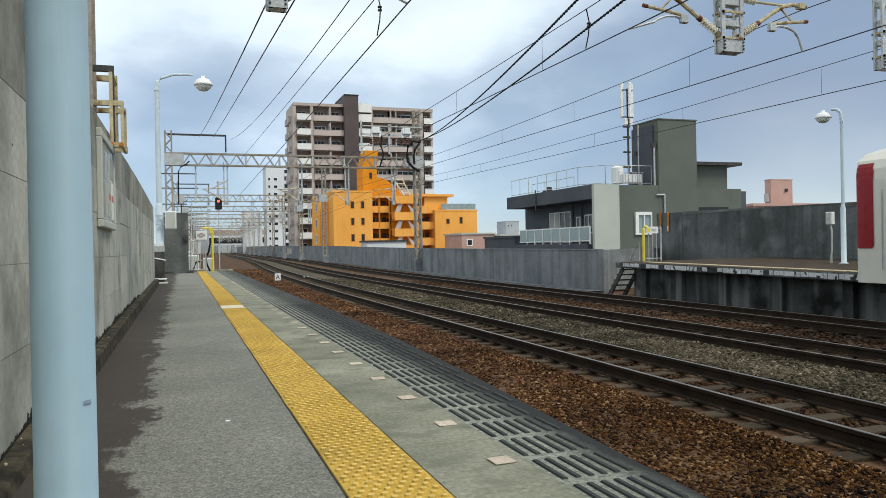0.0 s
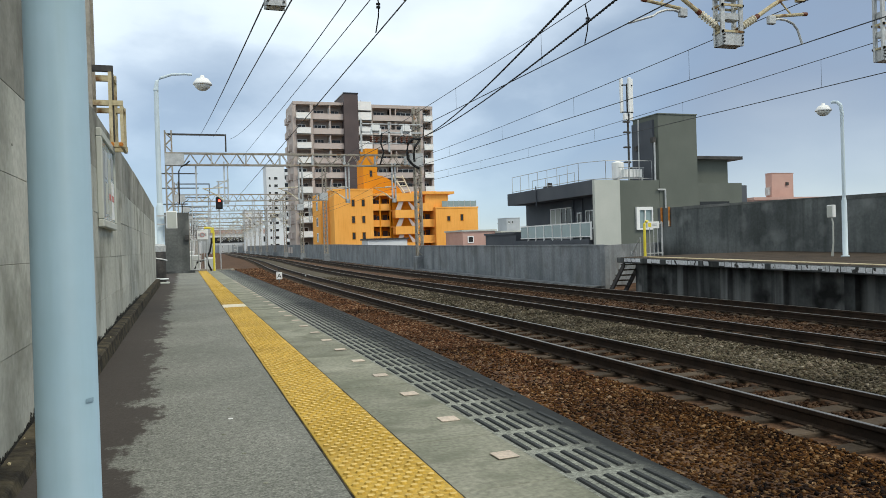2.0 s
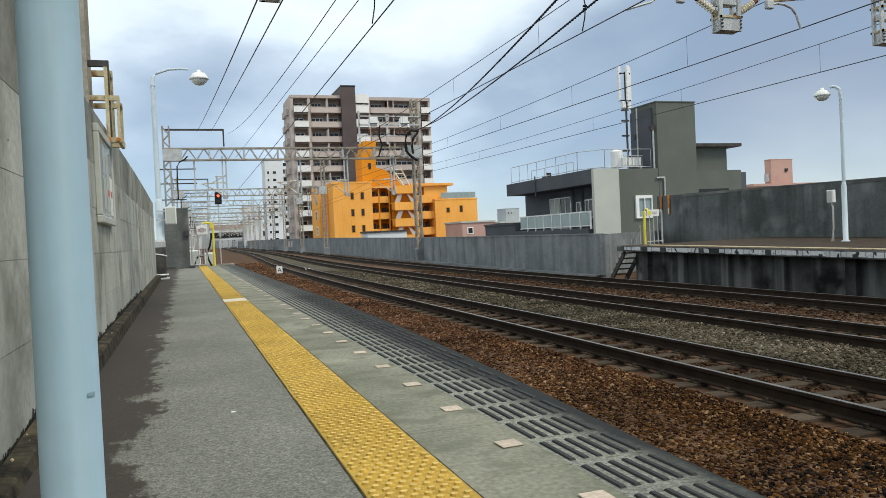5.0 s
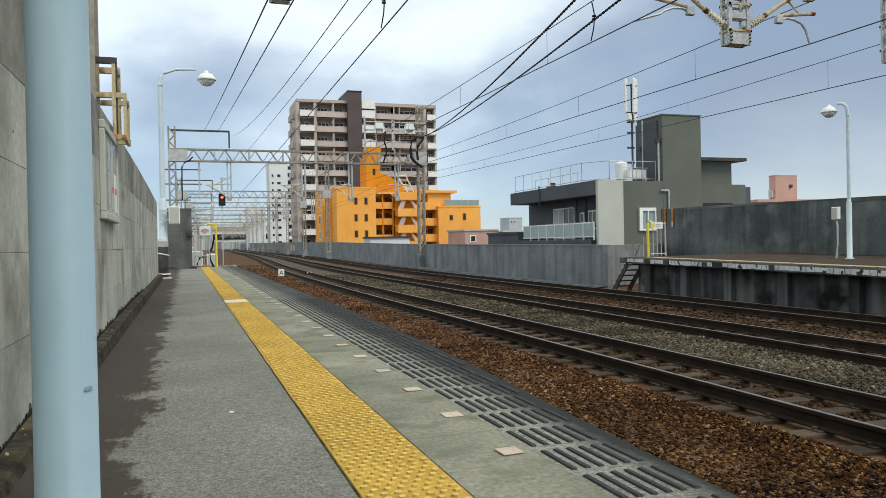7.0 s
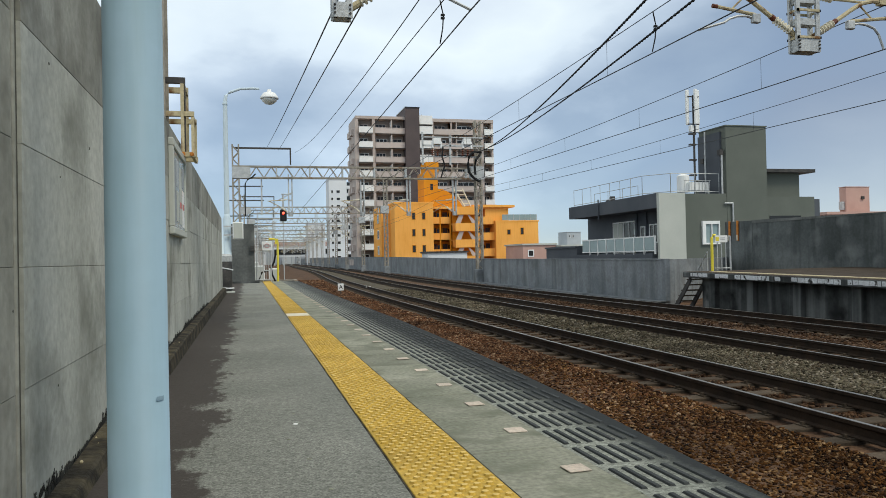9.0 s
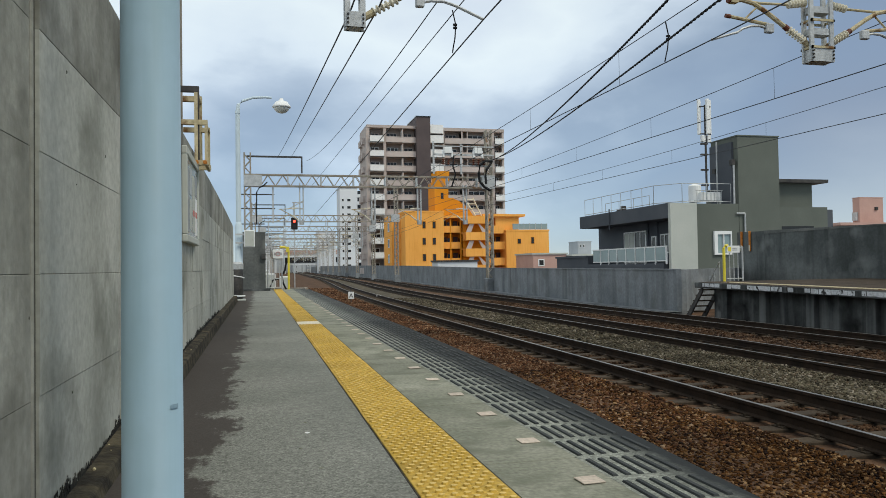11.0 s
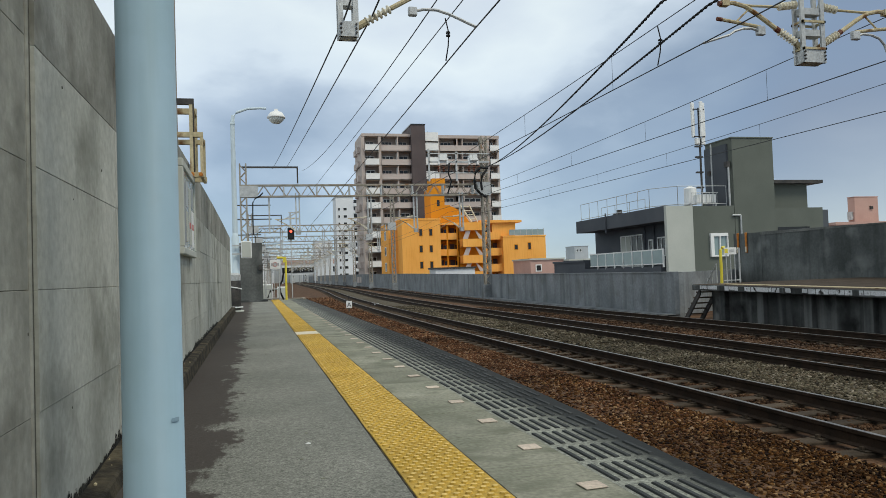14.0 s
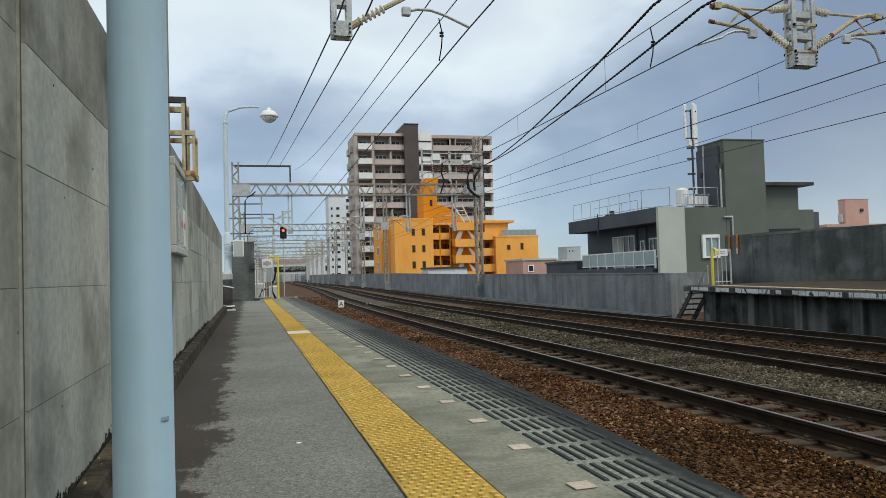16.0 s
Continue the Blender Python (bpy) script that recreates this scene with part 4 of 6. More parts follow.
part("wall", boxes((56.75, 59.55, 61.5, 62.4, 4.4, 7.1), bev=0.04), M_PINK, pk)
part("roof", boxes((56.73, 59.57, 61.48, 62.42, 7.1, 7.17)), M_PINK, pk)
part("vent", boxes((58.5, 58.8, 61.35, 61.5, 5.9, 6.2)), M_DARKSTEEL, pk)
part("louvre", boxes((56.5, 56.75, 61.7, 62.2, 4.9, 5.7)), M_GALV, pk)
for x0, x1, y, z, lab in ((168, 176, 380, 13.6, "distant grey apartment block"), (176.5, 180, 400, 11.5, "distant grey apartment block")):
    block("distant_building", lab, "building", (x0, x1, y, y + 12, z), M_FARGREY, [(x0 + 1 + 2 * k, x0 + 2 + 2 * k, z - 3, z - 1.5) for k in range(2)])
rb = random.Random(11)
for k in range(34):
    x = 60 + 11 * k + rb.uniform(-3, 3)
    y = 420 + rb.uniform(0, 160)
    w = rb.uniform(6, 14)
    z = rb.uniform(0.5, 4.5) + y * 0.004
    block("distant_building", "distant low city building with pale roof", "building", (x, x + w, y, y + 10, z), M_FARGREY if rb.random() < 0.5 else M_FARWHITE, ())
for k in range(16):
    x = -8 + 3.4 * k + rb.uniform(-1, 1)
    y = 430 + rb.uniform(0, 90)
    z = rb.choice((4, 6, 9, 12, 14)) + rb.uniform(0, 4)
    block("distant_building", "distant pale building beyond the station", "building", (x, x + rb.uniform(4, 9), y, y + 8, z), rb.choice((M_FARGREY, M_FARWHITE, M_FARWHITE)),
          [(x + 0.6 + 1.3 * i, x + 1.4 + 1.3 * i, z - 2.6 - 2.8 * j, z - 1.4 - 2.8 * j) for i in range(2) for j in range(3)])

block("distant_building", "distant white gable beyond the portals", "building", (26.0, 34.0, 346, 356, 17.6), M_FARWHITE, [(27.5 + 2.4 * i, 28.6 + 2.4 * i, 11.2, 12.4) for i in range(3)])

# footbridge-like station canopy far down the line
st = thing("far_station", "distant station hall with brown fascia and pale bands", "station building")
part("hall", boxes((12, 44, 372, 380, 3.2, 8.2)), M_FARWHITE, st)
part("fascia", boxes((11.5, 45, 371.8, 380, 8.2, 10.2)), M_PINK, st)
part("glazing", boxes((12, 44, 371.7, 372.0, 4.2, 6.8)), M_WINDOW, st)
for k in range(9):
    part("column", boxes((12 + 4 * k, 12.5 + 4 * k, 372, 373, -1, 3.2)), M_FARGREY, st)


# ---- catenary portals ----
def lattice_mast(x, z0, z1, y=0.0, w=0.42, d=0.42):
    bm = bmesh.new()
    for sx in (-w / 2, w / 2):
        for sy in (-d / 2, d / 2):
            box(bm, x + sx - 0.05, x + sx + 0.05, y + sy - 0.05, y + sy + 0.05, z0, z1)
    z, flip = z0 + 0.2, 1
    while z < z1 - 0.4:
        for sy in (-d / 2, d / 2):
            rod(bm, (x - flip * w / 2, y + sy, z), (x + flip * w / 2, y + sy, z + 0.45), 0.035, seg=4, cap=False)
        for sx in (-w / 2, w / 2):
            rod(bm, (x + sx, y - flip * d / 2, z), (x + sx, y + flip * d / 2, z + 0.45), 0.035, seg=4, cap=False)
        z += 0.45
        flip = -flip
    return bm


def lattice_beam(x0, x1, z0, z1, y=0.0, d=0.4, step_=0.52):
    bm = bmesh.new()
    for z in (z0, z1):
        for sy in (-d / 2, d / 2):
            box(bm, x0, x1, y + sy - 0.05, y + sy + 0.05, z - 0.05, z + 0.05)
    x, up = x0, True
    while x < x1 - step_ * 0.6:
        for sy in (-d / 2, d / 2):
            rod(bm, (x, y + sy, z0 if up else z1), (min(x + step_, x1), y + sy, z1 if up else z0), 0.034, seg=4, cap=False)
        rod(bm, (x, y - d / 2, z0), (x, y + d / 2, z0), 0.025, seg=4, cap=False)
        rod(bm, (x, y - d / 2, z1), (x, y + d / 2, z1), 0.025, seg=4, cap=False)
        x += step_
        up = not up
    return bm


def insulator(bm, p, q, r=0.075, n=6):
    """Stacked porcelain sheds between two points."""
    p, q = Vector(p), Vector(q)
    ln = (q - p).length
    prof = [(0.02, 0)]
    for k in range(n):
        z = ln * (k + 0.15) / n
        prof += [(r * 0.45, z), (r, z + ln * 0.25 / n), (r * 0.95, z + ln * 0.45 / n), (r * 0.45, z + ln * 0.6 / n)]
    prof.append((0.02, ln))
    lathe(bm, prof, p, 10, (q - p))


def portal(first=True):
    g = thing("catenary_portal", "weathered lattice steel portal over the tracks", "catenary portal", "portals along the line", at=(0, 55, 0))
    part("mast", lattice_mast(17.1, -0.6, 11.4), M_LATTICE, g)
    part("mast", lattice_mast(-0.75, -0.9, 9.3), M_LATTICE, g)
    part("beam", lattice_beam(-0.9, 17.1, 6.95, 7.75), M_LATTICE, g)
    for k in range(7):
        x = 2.05 + 2.35 * k
        part("web_post", boxes((x - 0.045, x + 0.045, -0.23, 0.23, 6.92, 7.78)), M_GALV, g, "pale upright in the beam's web")
    for z, x1 in ((6.35, 1.1), (5.35, 1.15), (4.25, 0.4)):
        part("side_arm", boxes((-1.45, x1, -0.04, 0.04, z - 0.035, z + 0.035)), M_DARKSTEEL, g)
    part("arm_post", boxes((0.95, 1.05, -0.05, 0.05, 4.3, 6.9)), M_GALV, g)
    bm = bmesh.new()
    tube(bm, [(0.6, -0.32, 7.2), (0.35, -0.34, 6.95), (0.05, -0.32, 6.8), (-0.12, -0.28, 6.5), (-0.14, -0.26, 5.6), (-0.14, -0.26, 4.2)], 0.05, 6)
    part("cable_loop", bm, M_CABLE, g, "black cable looping down the mast")
    part("base", boxes((16.7, 17.5, -0.4, 0.4, -1.0, 0.1), bev=0.05), M_PARAPET, g, "concrete footing")
    part("gusset", boxes((16.45, 17.5, -0.3, 0.3, 6.9, 7.9)), M_GALV, g, "pale steel gusset box")
    part("gusset", boxes((-1.0, 0.25, -0.3, 0.3, 6.9, 7.7)), M_GALV, g, "pale steel gusset box")
    part("crossarm", boxes((-0.8, 3.1, -0.06, 0.06, 9.0, 9.12), (3.0, 3.1, -0.05, 0.05, 7.9, 9.05)), M_DARKSTEEL, g)
    for x in (3.0, 8.2, 11.65, 15.2):
        h = part("hanger", boxes((x - 0.16, x - 0.08, -0.1, 0.1, 4.2, 7.2), (x + 0.08, x + 0.16, -0.1, 0.1, 4.2, 7.2), (x - 0.16, x + 0.16, -0.1, 0.1, 4.2, 4.5),
                                 (x - 0.14, x + 0.14, -0.08, 0.08, 5.3, 5.4)), M_GALV, g)
        bm = bmesh.new()
        insulator(bm, (x - 0.2, 0, 4.5), (x - 0.65, 0, 4.85))
        part("insulator", bm, M_INSUL, h)
        bm = bmesh.new()
        insulator(bm, (x - 0.2, 0, 5.4), (x - 0.7, 0, 5.35))
        part("insulator", bm, M_INSUL, h)
        bm = bmesh.new()
        rod(bm, (x - 0.65, 0, 4.85), (x - 1.5, 0, 5.3), 0.03, seg=6); rod(bm, (x - 0.7, 0, 5.35), (x - 1.6, 0, 5.3), 0.03, seg=6)
        rod(bm, (x - 0.9, 0, 4.95), (x - 1.7, 0, 4.45), 0.025, seg=6)
        part("bracket_arm", bm, M_TAN, h)
    return g


near_portal = portal()
for y in (96, 121, 148, 172, 196, 220, 245, 270, 298, 326):
    c = copy_thing(near_portal, pose(0.15 + max(0, y - 96) * 0.028, y, 0))
# switches and cable bundle on the nearest mast's side
eq = thing("line_switch", "pole-top line switches with grey boxes and rusty insulators", "switchgear", at=(17.1, 54.6, 0))
part("crossarm", boxes((-4.4, 0.3, -0.06, 0.06, 9.35, 9.47), (-4.4, 0.3, -0.06, 0.06, 10.0, 10.08), (-4.6, 0.2, -0.05, 0.05, 8.55, 8.63)), M_GALV, eq)
for x, z in ((-4.45, 10.4), (-2.33, 10.2)):
    part("post", boxes((x, x + 0.12, -0.06, 0.06, 7.95, z)), M_GALV, eq)
for x in (-3.3, -0.95):
    k = part("switch_box", boxes((x - 0.3, x + 0.3, -0.2, 0.2, 9.5, 9.95), (x - 0.4, x - 0.25, -0.1, 0.1, 9.2, 9.7), (x + 0.25, x + 0.4, -0.1, 0.1, 9.2, 9.7), bev=0.02), M_WHITE, eq)
    bm = bmesh.new()
    for d in (-0.4, 0, 0.4):
        insulator(bm, (x + d, -0.2, 8.62), (x + d, -0.2, 9.1), 0.12, 3)
    part("insulator", bm, M_DARKRUST, k, "dark red insulators")
bm = bmesh.new()
tube(bm, [(0.1, -0.3, 8.9), (-0.5, -0.35, 8.95), (-0.9, -0.35, 8.6), (-1.0, -0.35, 8.0), (-0.95, -0.35, 7.4), (-0.6, -0.35, 7.0), (-0.1, -0.3, 6.7)], 0.10, 6)
part("cable_bundle", bm, M_CABLE, eq, "thick black looping cables")
bm = bmesh.new()
tube(bm, [(0.0, -0.3, 8.8), (-0.4, -0.45, 8.3), (-0.5, -0.4, 7.8), (-0.45, -0.4, 7.2)], 0.09, 6)
part("cable_bundle", bm, M_CABLE, eq, "thick black looping cables")
bm = bmesh.new()
tube(bm, [(-2.9, -0.3, 9.3), (-3.0, -0.35, 8.5), (-2.8, -0.35, 7.9), (-3.1, -0.35, 7.0)], 0.06, 6)
part("cable_bundle", bm, M_CABLE, eq, "thick black looping cables")


# nearest portal: beam above the view, posts hanging from it
NY = 9.95
gantry = thing("overhead_gantry", "steel gantry with grey drop posts and bracket arms over the tracks", "catenary gantry", at=(0, NY, 0))
part("beam", lattice_beam(-1.3, 17.6, 6.3, 7.1), M_LATTICE, gantry)
part("mast", lattice_mast(-1.16, -1.0, 7.2, 0, 0.36, 0.36), M_LATTICE, gantry)
part("mast", lattice_mast(17.6, -0.9, 8.5), M_LATTICE, gantry)


def drop_post(x, w, sides, zb, ends=()):
    bm = bmesh.new()
    h = w / 2
    for s in (-1, 1):
        box(bm, x + s * h - 0.035, x + s * h + 0.035, -0.1, -0.06, zb, 6.4)
        box(bm, x + s * h - 0.035, x + s * h + 0.035, 0.06, 0.1, zb, 6.4)
    z = zb + 0.42
    while z < 6.2:
        box(bm, x - h, x + h, -0.085, 0.085, z, z + 0.1)
        z += 0.34
    box(bm, x - h - 0.01, x + h + 0.01, -0.115, 0.115, zb, zb + 0.2)
    post = part("drop_post", bm, M_GALV, gantry, "grey hanging steel post")
    for s in (-1, 1):
        for k in range(3):
            bm = bmesh.new()
            rod(bm, (x + s * h, -0.135, zb + 0.05 + 0.055 * k), (x + s * h, -0.10, zb + 0.05 + 0.055 * k), 0.015, seg=6)
            part("bolt", bm, M_DARKSTEEL, post)
    if sides:
        for z in (zb + 0.2, zb + 0.62):
            part("clamp", boxes((x - h - 0.03, x + h + 0.03, -0.13, -0.105, z, z + 0.035), (x - h - 0.03, x + h + 0.03, 0.105, 0.13, z, z + 0.035), (x - h - 0.03, x - h - 0.005, -0.13, 0.13, z, z + 0.035), (x + h + 0.005, x + h + 0.03, -0.13, 0.13, z, z + 0.035)), M_TAN, post, "tan rusted clamp round the post")
    for s, (ex, ez) in zip(sides, ends):
        def q(dx, z):
            return (x + s * dx, 0, z)
        bm = bmesh.new()
        insulator(bm, q(h + 0.07, zb + 0.33), q(h + 0.36, zb + 0.50), 0.065, 6)
        part("insulator", bm, M_INSUL, post, "cream ribbed porcelain insulator")
        bm = bmesh.new()
        insulator(bm, q(h + 0.02, zb + 0.93), q(h + 0.36, zb + 0.88), 0.065, 6)
        part("insulator", bm, M_INSUL, post, "cream ribbed porcelain insulator")
        bm = bmesh.new()
        rod(bm, q(h - 0.02, zb + 0.26), q(h + 0.09, zb + 0.34), 0.045, seg=8)
        tube(bm, [q(h + 0.36, zb + 0.50), q(h + 0.73, zb + 0.74), q(h + 0.95, zb + 0.86), q(h + 1.15, zb + 0.90), q(h + 1.35, zb + 0.88)], 0.035, 8)
        tube(bm, [q(h + 0.36, zb + 0.88), q(h + 0.85, zb + 0.87), q(h + 1.25, zb + 0.90)], 0.02, 6)
        tube(bm, [q(h + 0.70, zb + 0.55), q(h + 1.42, zb + 0.64)], 0.028, 8)
        tube(bm, [q(h + 0.9, zb + 0.8), q(h + 1.1, zb + 0.62)], 0.015, 6)
        box(bm, x + s * (h + 1.3) - 0.06, x + s * (h + 1.3) + 0.06, -0.05, 0.05, zb + 0.84, zb + 0.93)
        part("bracket_arm", bm, M_TAN, post, "tan rust-spotted bracket pipe")
        for p0, p1, rr in ((q(h + 1.30, zb + 0.885), q(h + 1.40, zb + 0.875), 0.042), (q(h + 1.36, zb + 0.633), q(h + 1.44, zb + 0.642), 0.033), (q(h + 0.36, zb + 0.50), q(h + 0.42, zb + 0.54), 0.045)):
            bm = bmesh.new()
            rod(bm, p0, p1, rr, seg=8)
            part("pipe_cap", bm, M_DARKRUST, post, "rust-brown pipe fitting")
        bm = bmesh.new()
        box(bm, min(q(h + 0.62, 0)[0], q(h + 0.76, 0)[0]), max(q(h + 0.62, 0)[0], q(h + 0.76, 0)[0]), -0.04, 0.04, zb + 0.42, zb + 0.56, bev=0.012)
        tube(bm, [q(h + 0.64, zb + 0.47), q(h + 0.85, zb + 0.52), q(h + 1.0, zb + 0.51), q(h + 1.15, zb + 0.46), q(h + 1.24, zb + 0.40 + 0.3 * (ez - 0.26)), q(h + ex, zb + ez)], 0.02, 6)
        part("steady_arm", bm, M_GALV, post, "curved grey steady arm")


drop_post(8.49, 0.36, (-1, 1), 4.07, ((1.69, 0.26), (1.33, 0.13)))
drop_post(11.9, 0.36, (1,), 4.0, ((1.42, 0.18),))
drop_post(1.27, 0.2, (), 4.17)
bm = bmesh.new()
insulator(bm, (1.50, 0, 4.40), (1.86, 0, 4.61), 0.065, 6)
tube_post = part("insulator", bm, M_INSUL, gantry, "cream ribbed porcelain insulator")
bm = bmesh.new()
rod(bm, (1.38, 0, 4.32), (1.52, 0, 4.41), 0.05, seg=8)
tube(bm, [(1.86, 0, 4.61), (2.3, 0, 4.86), (2.7, 0, 5.0), (3.1, 0, 5.02)], 0.035, 8)
part("bracket_arm", bm, M_TAN, gantry)
bm = bmesh.new()
box(bm, 2.10, 2.22, -0.04, 0.04, 4.52, 4.64, bev=0.012)
tube(bm, [(2.15, 0, 4.58), (2.32, 0, 4.62), (2.5, 0, 4.62), (2.68, 0, 4.57), (3.06, 0, 4.41)], 0.02, 6)
part("steady_arm", bm, M_GALV, gantry)


# ---- wires ----
def wire(label, pts, r=0.012, sag=0.0, material=None, name="overhead_wire", group="overhead wires", n=14):
    """A wire through supports, sagging between each pair."""
    bm = bmesh.new()
    path = []
    for a, b in zip(pts, pts[1:]):
        for k in range(n):
            u = k / n
            p = Vector(a).lerp(Vector(b), u)
            p.z -= sag * 4 * u * (1 - u)
            path.append(p)
    path.append(Vector(pts[-1]))
    tube(bm, path, r, 5)
    return tagged(part(name, bm, material or M_WIRE, None), label, "wire", group)


def along(x, z0, z1):
    """A wire over a track from behind the camera to the far portals."""
    pts = [(x, -35, z0), (x, NY, z0), (x + bend(55), 55, z1)]
    for y in (97, 140, 184):
        pts.append((x + bend(y), y, z1))
    return pts


for x, zc, zm in ((6.62, 4.33, 5.05), (10.0, 4.20, 4.90), (13.5, 4.18, 4.88)):
    wire("dark contact wire above a track", along(x, zc, 5.0), 0.010, 0.02)
    wire("thin messenger wire above a track", along(x, zm, 5.65), 0.008, 0.32)
    for y in (13, 18, 23, 28.5, 34, 39, 44, 49.5):
        u = (y - NY) / (55 - NY)
        xx = x + u * bend(55)
        wire("thin dropper between two overhead wires", [(xx, y, zc + (5.0 - zc) * u - 0.08 * u * (1 - u)), (xx, y, zm + (5.65 - zm) * u - 1.28 * u * (1 - u))], 0.0036, 0, n=1, name="dropper", group="droppers")
wire("dark contact wire above the platform edge", along(3.05, 4.40, 4.62), 0.011, 0.02)
wire("thin messenger wire above the platform edge", [(3.1, -35, 5.05), (3.1, NY, 5.05), (3.1 + bend(55), 55, 7.0)], 0.009, 0.0)
wire("thin dark return wire above the platform", [(2.75, -35, 5.2), (2.75, NY, 5.1), (2.75 + bend(55), 55, 8.8)], 0.010, 0.45)
wire("thin dark feeder wire above the platform", [(1.22, -35, 4.45), (1.22, NY, 4.42), (1.3, 55, 8.95)], 0.012, 0.12)
wire("thin dark feeder wire above the platform", [(1.6, -35, 4.5), (1.6, NY, 4.49), (1.6 + bend(55), 55, 8.95)], 0.012, 0.05)
# twisted black feeders to the nearest mast
def twisted(spans, sag):
    """A feeder of two strands wound round each other."""
    cable = thing("feeder_cable", "thick twisted black feeder cable to the mast", "cable", "twisted feeders")
    for phase in (0, math.pi):
        bm = bmesh.new()
        path, run = [], 0.0
        for a, b in zip(spans, spans[1:]):
            a, b = Vector(a), Vector(b)
            ln = (b - a).length
            n = int(ln / 0.055)
            for k in range(n):
                u = k / n
                p = a.lerp(b, u)
                p.z -= sag * 4 * u * (1 - u)
                w = (run + ln * u) * 2 * math.pi / 0.34 + phase
                path.append(p + Vector((math.cos(w), 0, math.sin(w))) * 0.011)
            run += ln
        tube(bm, path, 0.014, 5)
        part("strand", bm, M_CABLE, cable)


twisted([(2.2, -12, 4.9), (5.93, NY, 4.9), (16.6, 54.6, 8.9)], 0.55)
twisted([(4.0, -12, 4.6), (6.73, NY, 4.91), (16.8, 54.6, 8.95)], 0.40)
for (x, za, zb, y) in ((3.07, 5.1, 4.42, 11.6), (6.62, 5.0, 4.35, 11.2)):
    bm = bmesh.new()
    tube(bm, [(x - 0.02, y, za), (x + 0.03, y, (za + zb) / 2 + 0.1), (x + 0.02, y + 0.02, (za + zb) / 2 - 0.1), (x - 0.02, y + 0.05, zb)], 0.011, 5)
    for z in (za - 0.25, za - 0.3):
        box(bm, x - 0.01, x + 0.05, y - 0.02, y + 0.02, z, z + 0.03)
    tagged(part("jumper_wire", bm, M_CABLE, None), "short black jumper between two overhead wires", "wire", "overhead wires")


# ---- platform furniture ----
def lamp_post(x, y, z, label, scale=1.0, side=1, group="platform lamps", slim=1.0, reach=1.0, paint=None, arm=1.0):
    paint = paint or M_POLE
    a = side * scale * reach
    l = thing("platform_lamp", label, "lamp post", group, at=(x, y, z))
    bm = bmesh.new()
    lathe(bm, [(0.16 * slim, 0.0), (0.16 * slim, 0.03), (0.099 * slim, 0.05), (0.095 * slim, 2.45 * scale), (0.075 * slim, 2.52 * scale), (0.065 * slim, 2.6 * scale)], (0, 0, 0), 24)
    part("sleeve", bm, paint, l, smooth=True)
    bm = bmesh.new()
    top = 6.35 * scale
    s = side
    tube(bm, [(0, 0, 2.4 * scale), (0, 0, top - 0.05), (0.03 * s, 0, top + 0.18), (0.15 * a, 0, top + 0.30 * scale), (0.5 * a, 0, top + 0.43 * scale), (0.9 * a, 0, top + 0.46 * scale), (1.12 * a, 0, top + 0.45 * scale)],
         [q * slim for q in (0.068, 0.056 * arm ** 0.3, 0.045 * arm ** 0.6, 0.035 * arm, 0.032 * arm, 0.03 * arm, 0.03 * arm)], 12)
    box(bm, -0.06 * slim, 0.06 * slim, -0.06 * slim, 0.06 * slim, top - 0.12, top - 0.06)
    part("arm", bm, paint, l)
    bm = bmesh.new()
    hx = a * 1.12 + 0.32 * s * scale
    fs = 1.0 if scale == 1.0 else 0.78
    hz = top + 0.22 * scale
    lathe(bm, [(r * fs, z_ * fs) for r, z_ in ((0.06, 0.22), (0.07, 0.15), (0.2, 0.1), (0.30, -0.04), (0.31, -0.09), (0.27, -0.10))], (hx, 0, hz), 20)
    part("hood", bm, M_WHITE, l, "white enamel lamp hood", smooth=True)
    bm = bmesh.new()
    lathe(bm, [(r * fs, z_ * fs) for r, z_ in ((0.03, -0.29), (0.14, -0.26), (0.24, -0.17), (0.26, -0.095), (0.2, -0.09))], (hx, 0, hz), 20)
    part("globe", bm, M_LAMPGLASS, l, smooth=True)
    return l


near_lamp = lamp_post(-0.345, 2.735, 0, "pale blue painted lamp post close to the wall")
bm = bmesh.new()
prev = None
for a in (-0.85, -0.75, -0.65, -0.55):
    row = [bm.verts.new((0.1015 * math.cos(a), 0.1015 * math.sin(a), z)) for z in (0.535, 0.549)]
    if prev:
        bm.faces.new((prev[0], row[0], row[1], prev[1]))
    prev = row
part("scuff", bm, M_SCUFF, near_lamp, "grey scuff mark")
for a0, z0, sz in ((-2.05, 0.055, 0.012), (-1.9, 0.062, 0.006), (-0.55, 0.10, 0.008), (-0.7, 0.05, 0.006), (-1.3, 0.12, 0.004)):
    bm = bmesh.new()
    bmesh.ops.create_circle(bm, cap_ends=True, segments=7, radius=sz, matrix=pose(0.104 * math.cos(a0), 0.104 * math.sin(a0), z0, 0, 90, math.degrees(a0)))
    part("paint_chip", bm, M_GRIME, near_lamp)
lamp_post(-0.65, 26.0, 0, "pale blue lamp post with curved arm by the platform end", slim=1.3, paint=M_HAZEBLUE)
ol = lamp_post(19.05, 17.6, 0.25, "pale blue lamp post on the opposite platform", 0.695, -1, slim=0.78, reach=0.38, paint=M_HAZEBLUE, arm=1.9)
ol.rotation_euler = (0, 0, radians(-62))


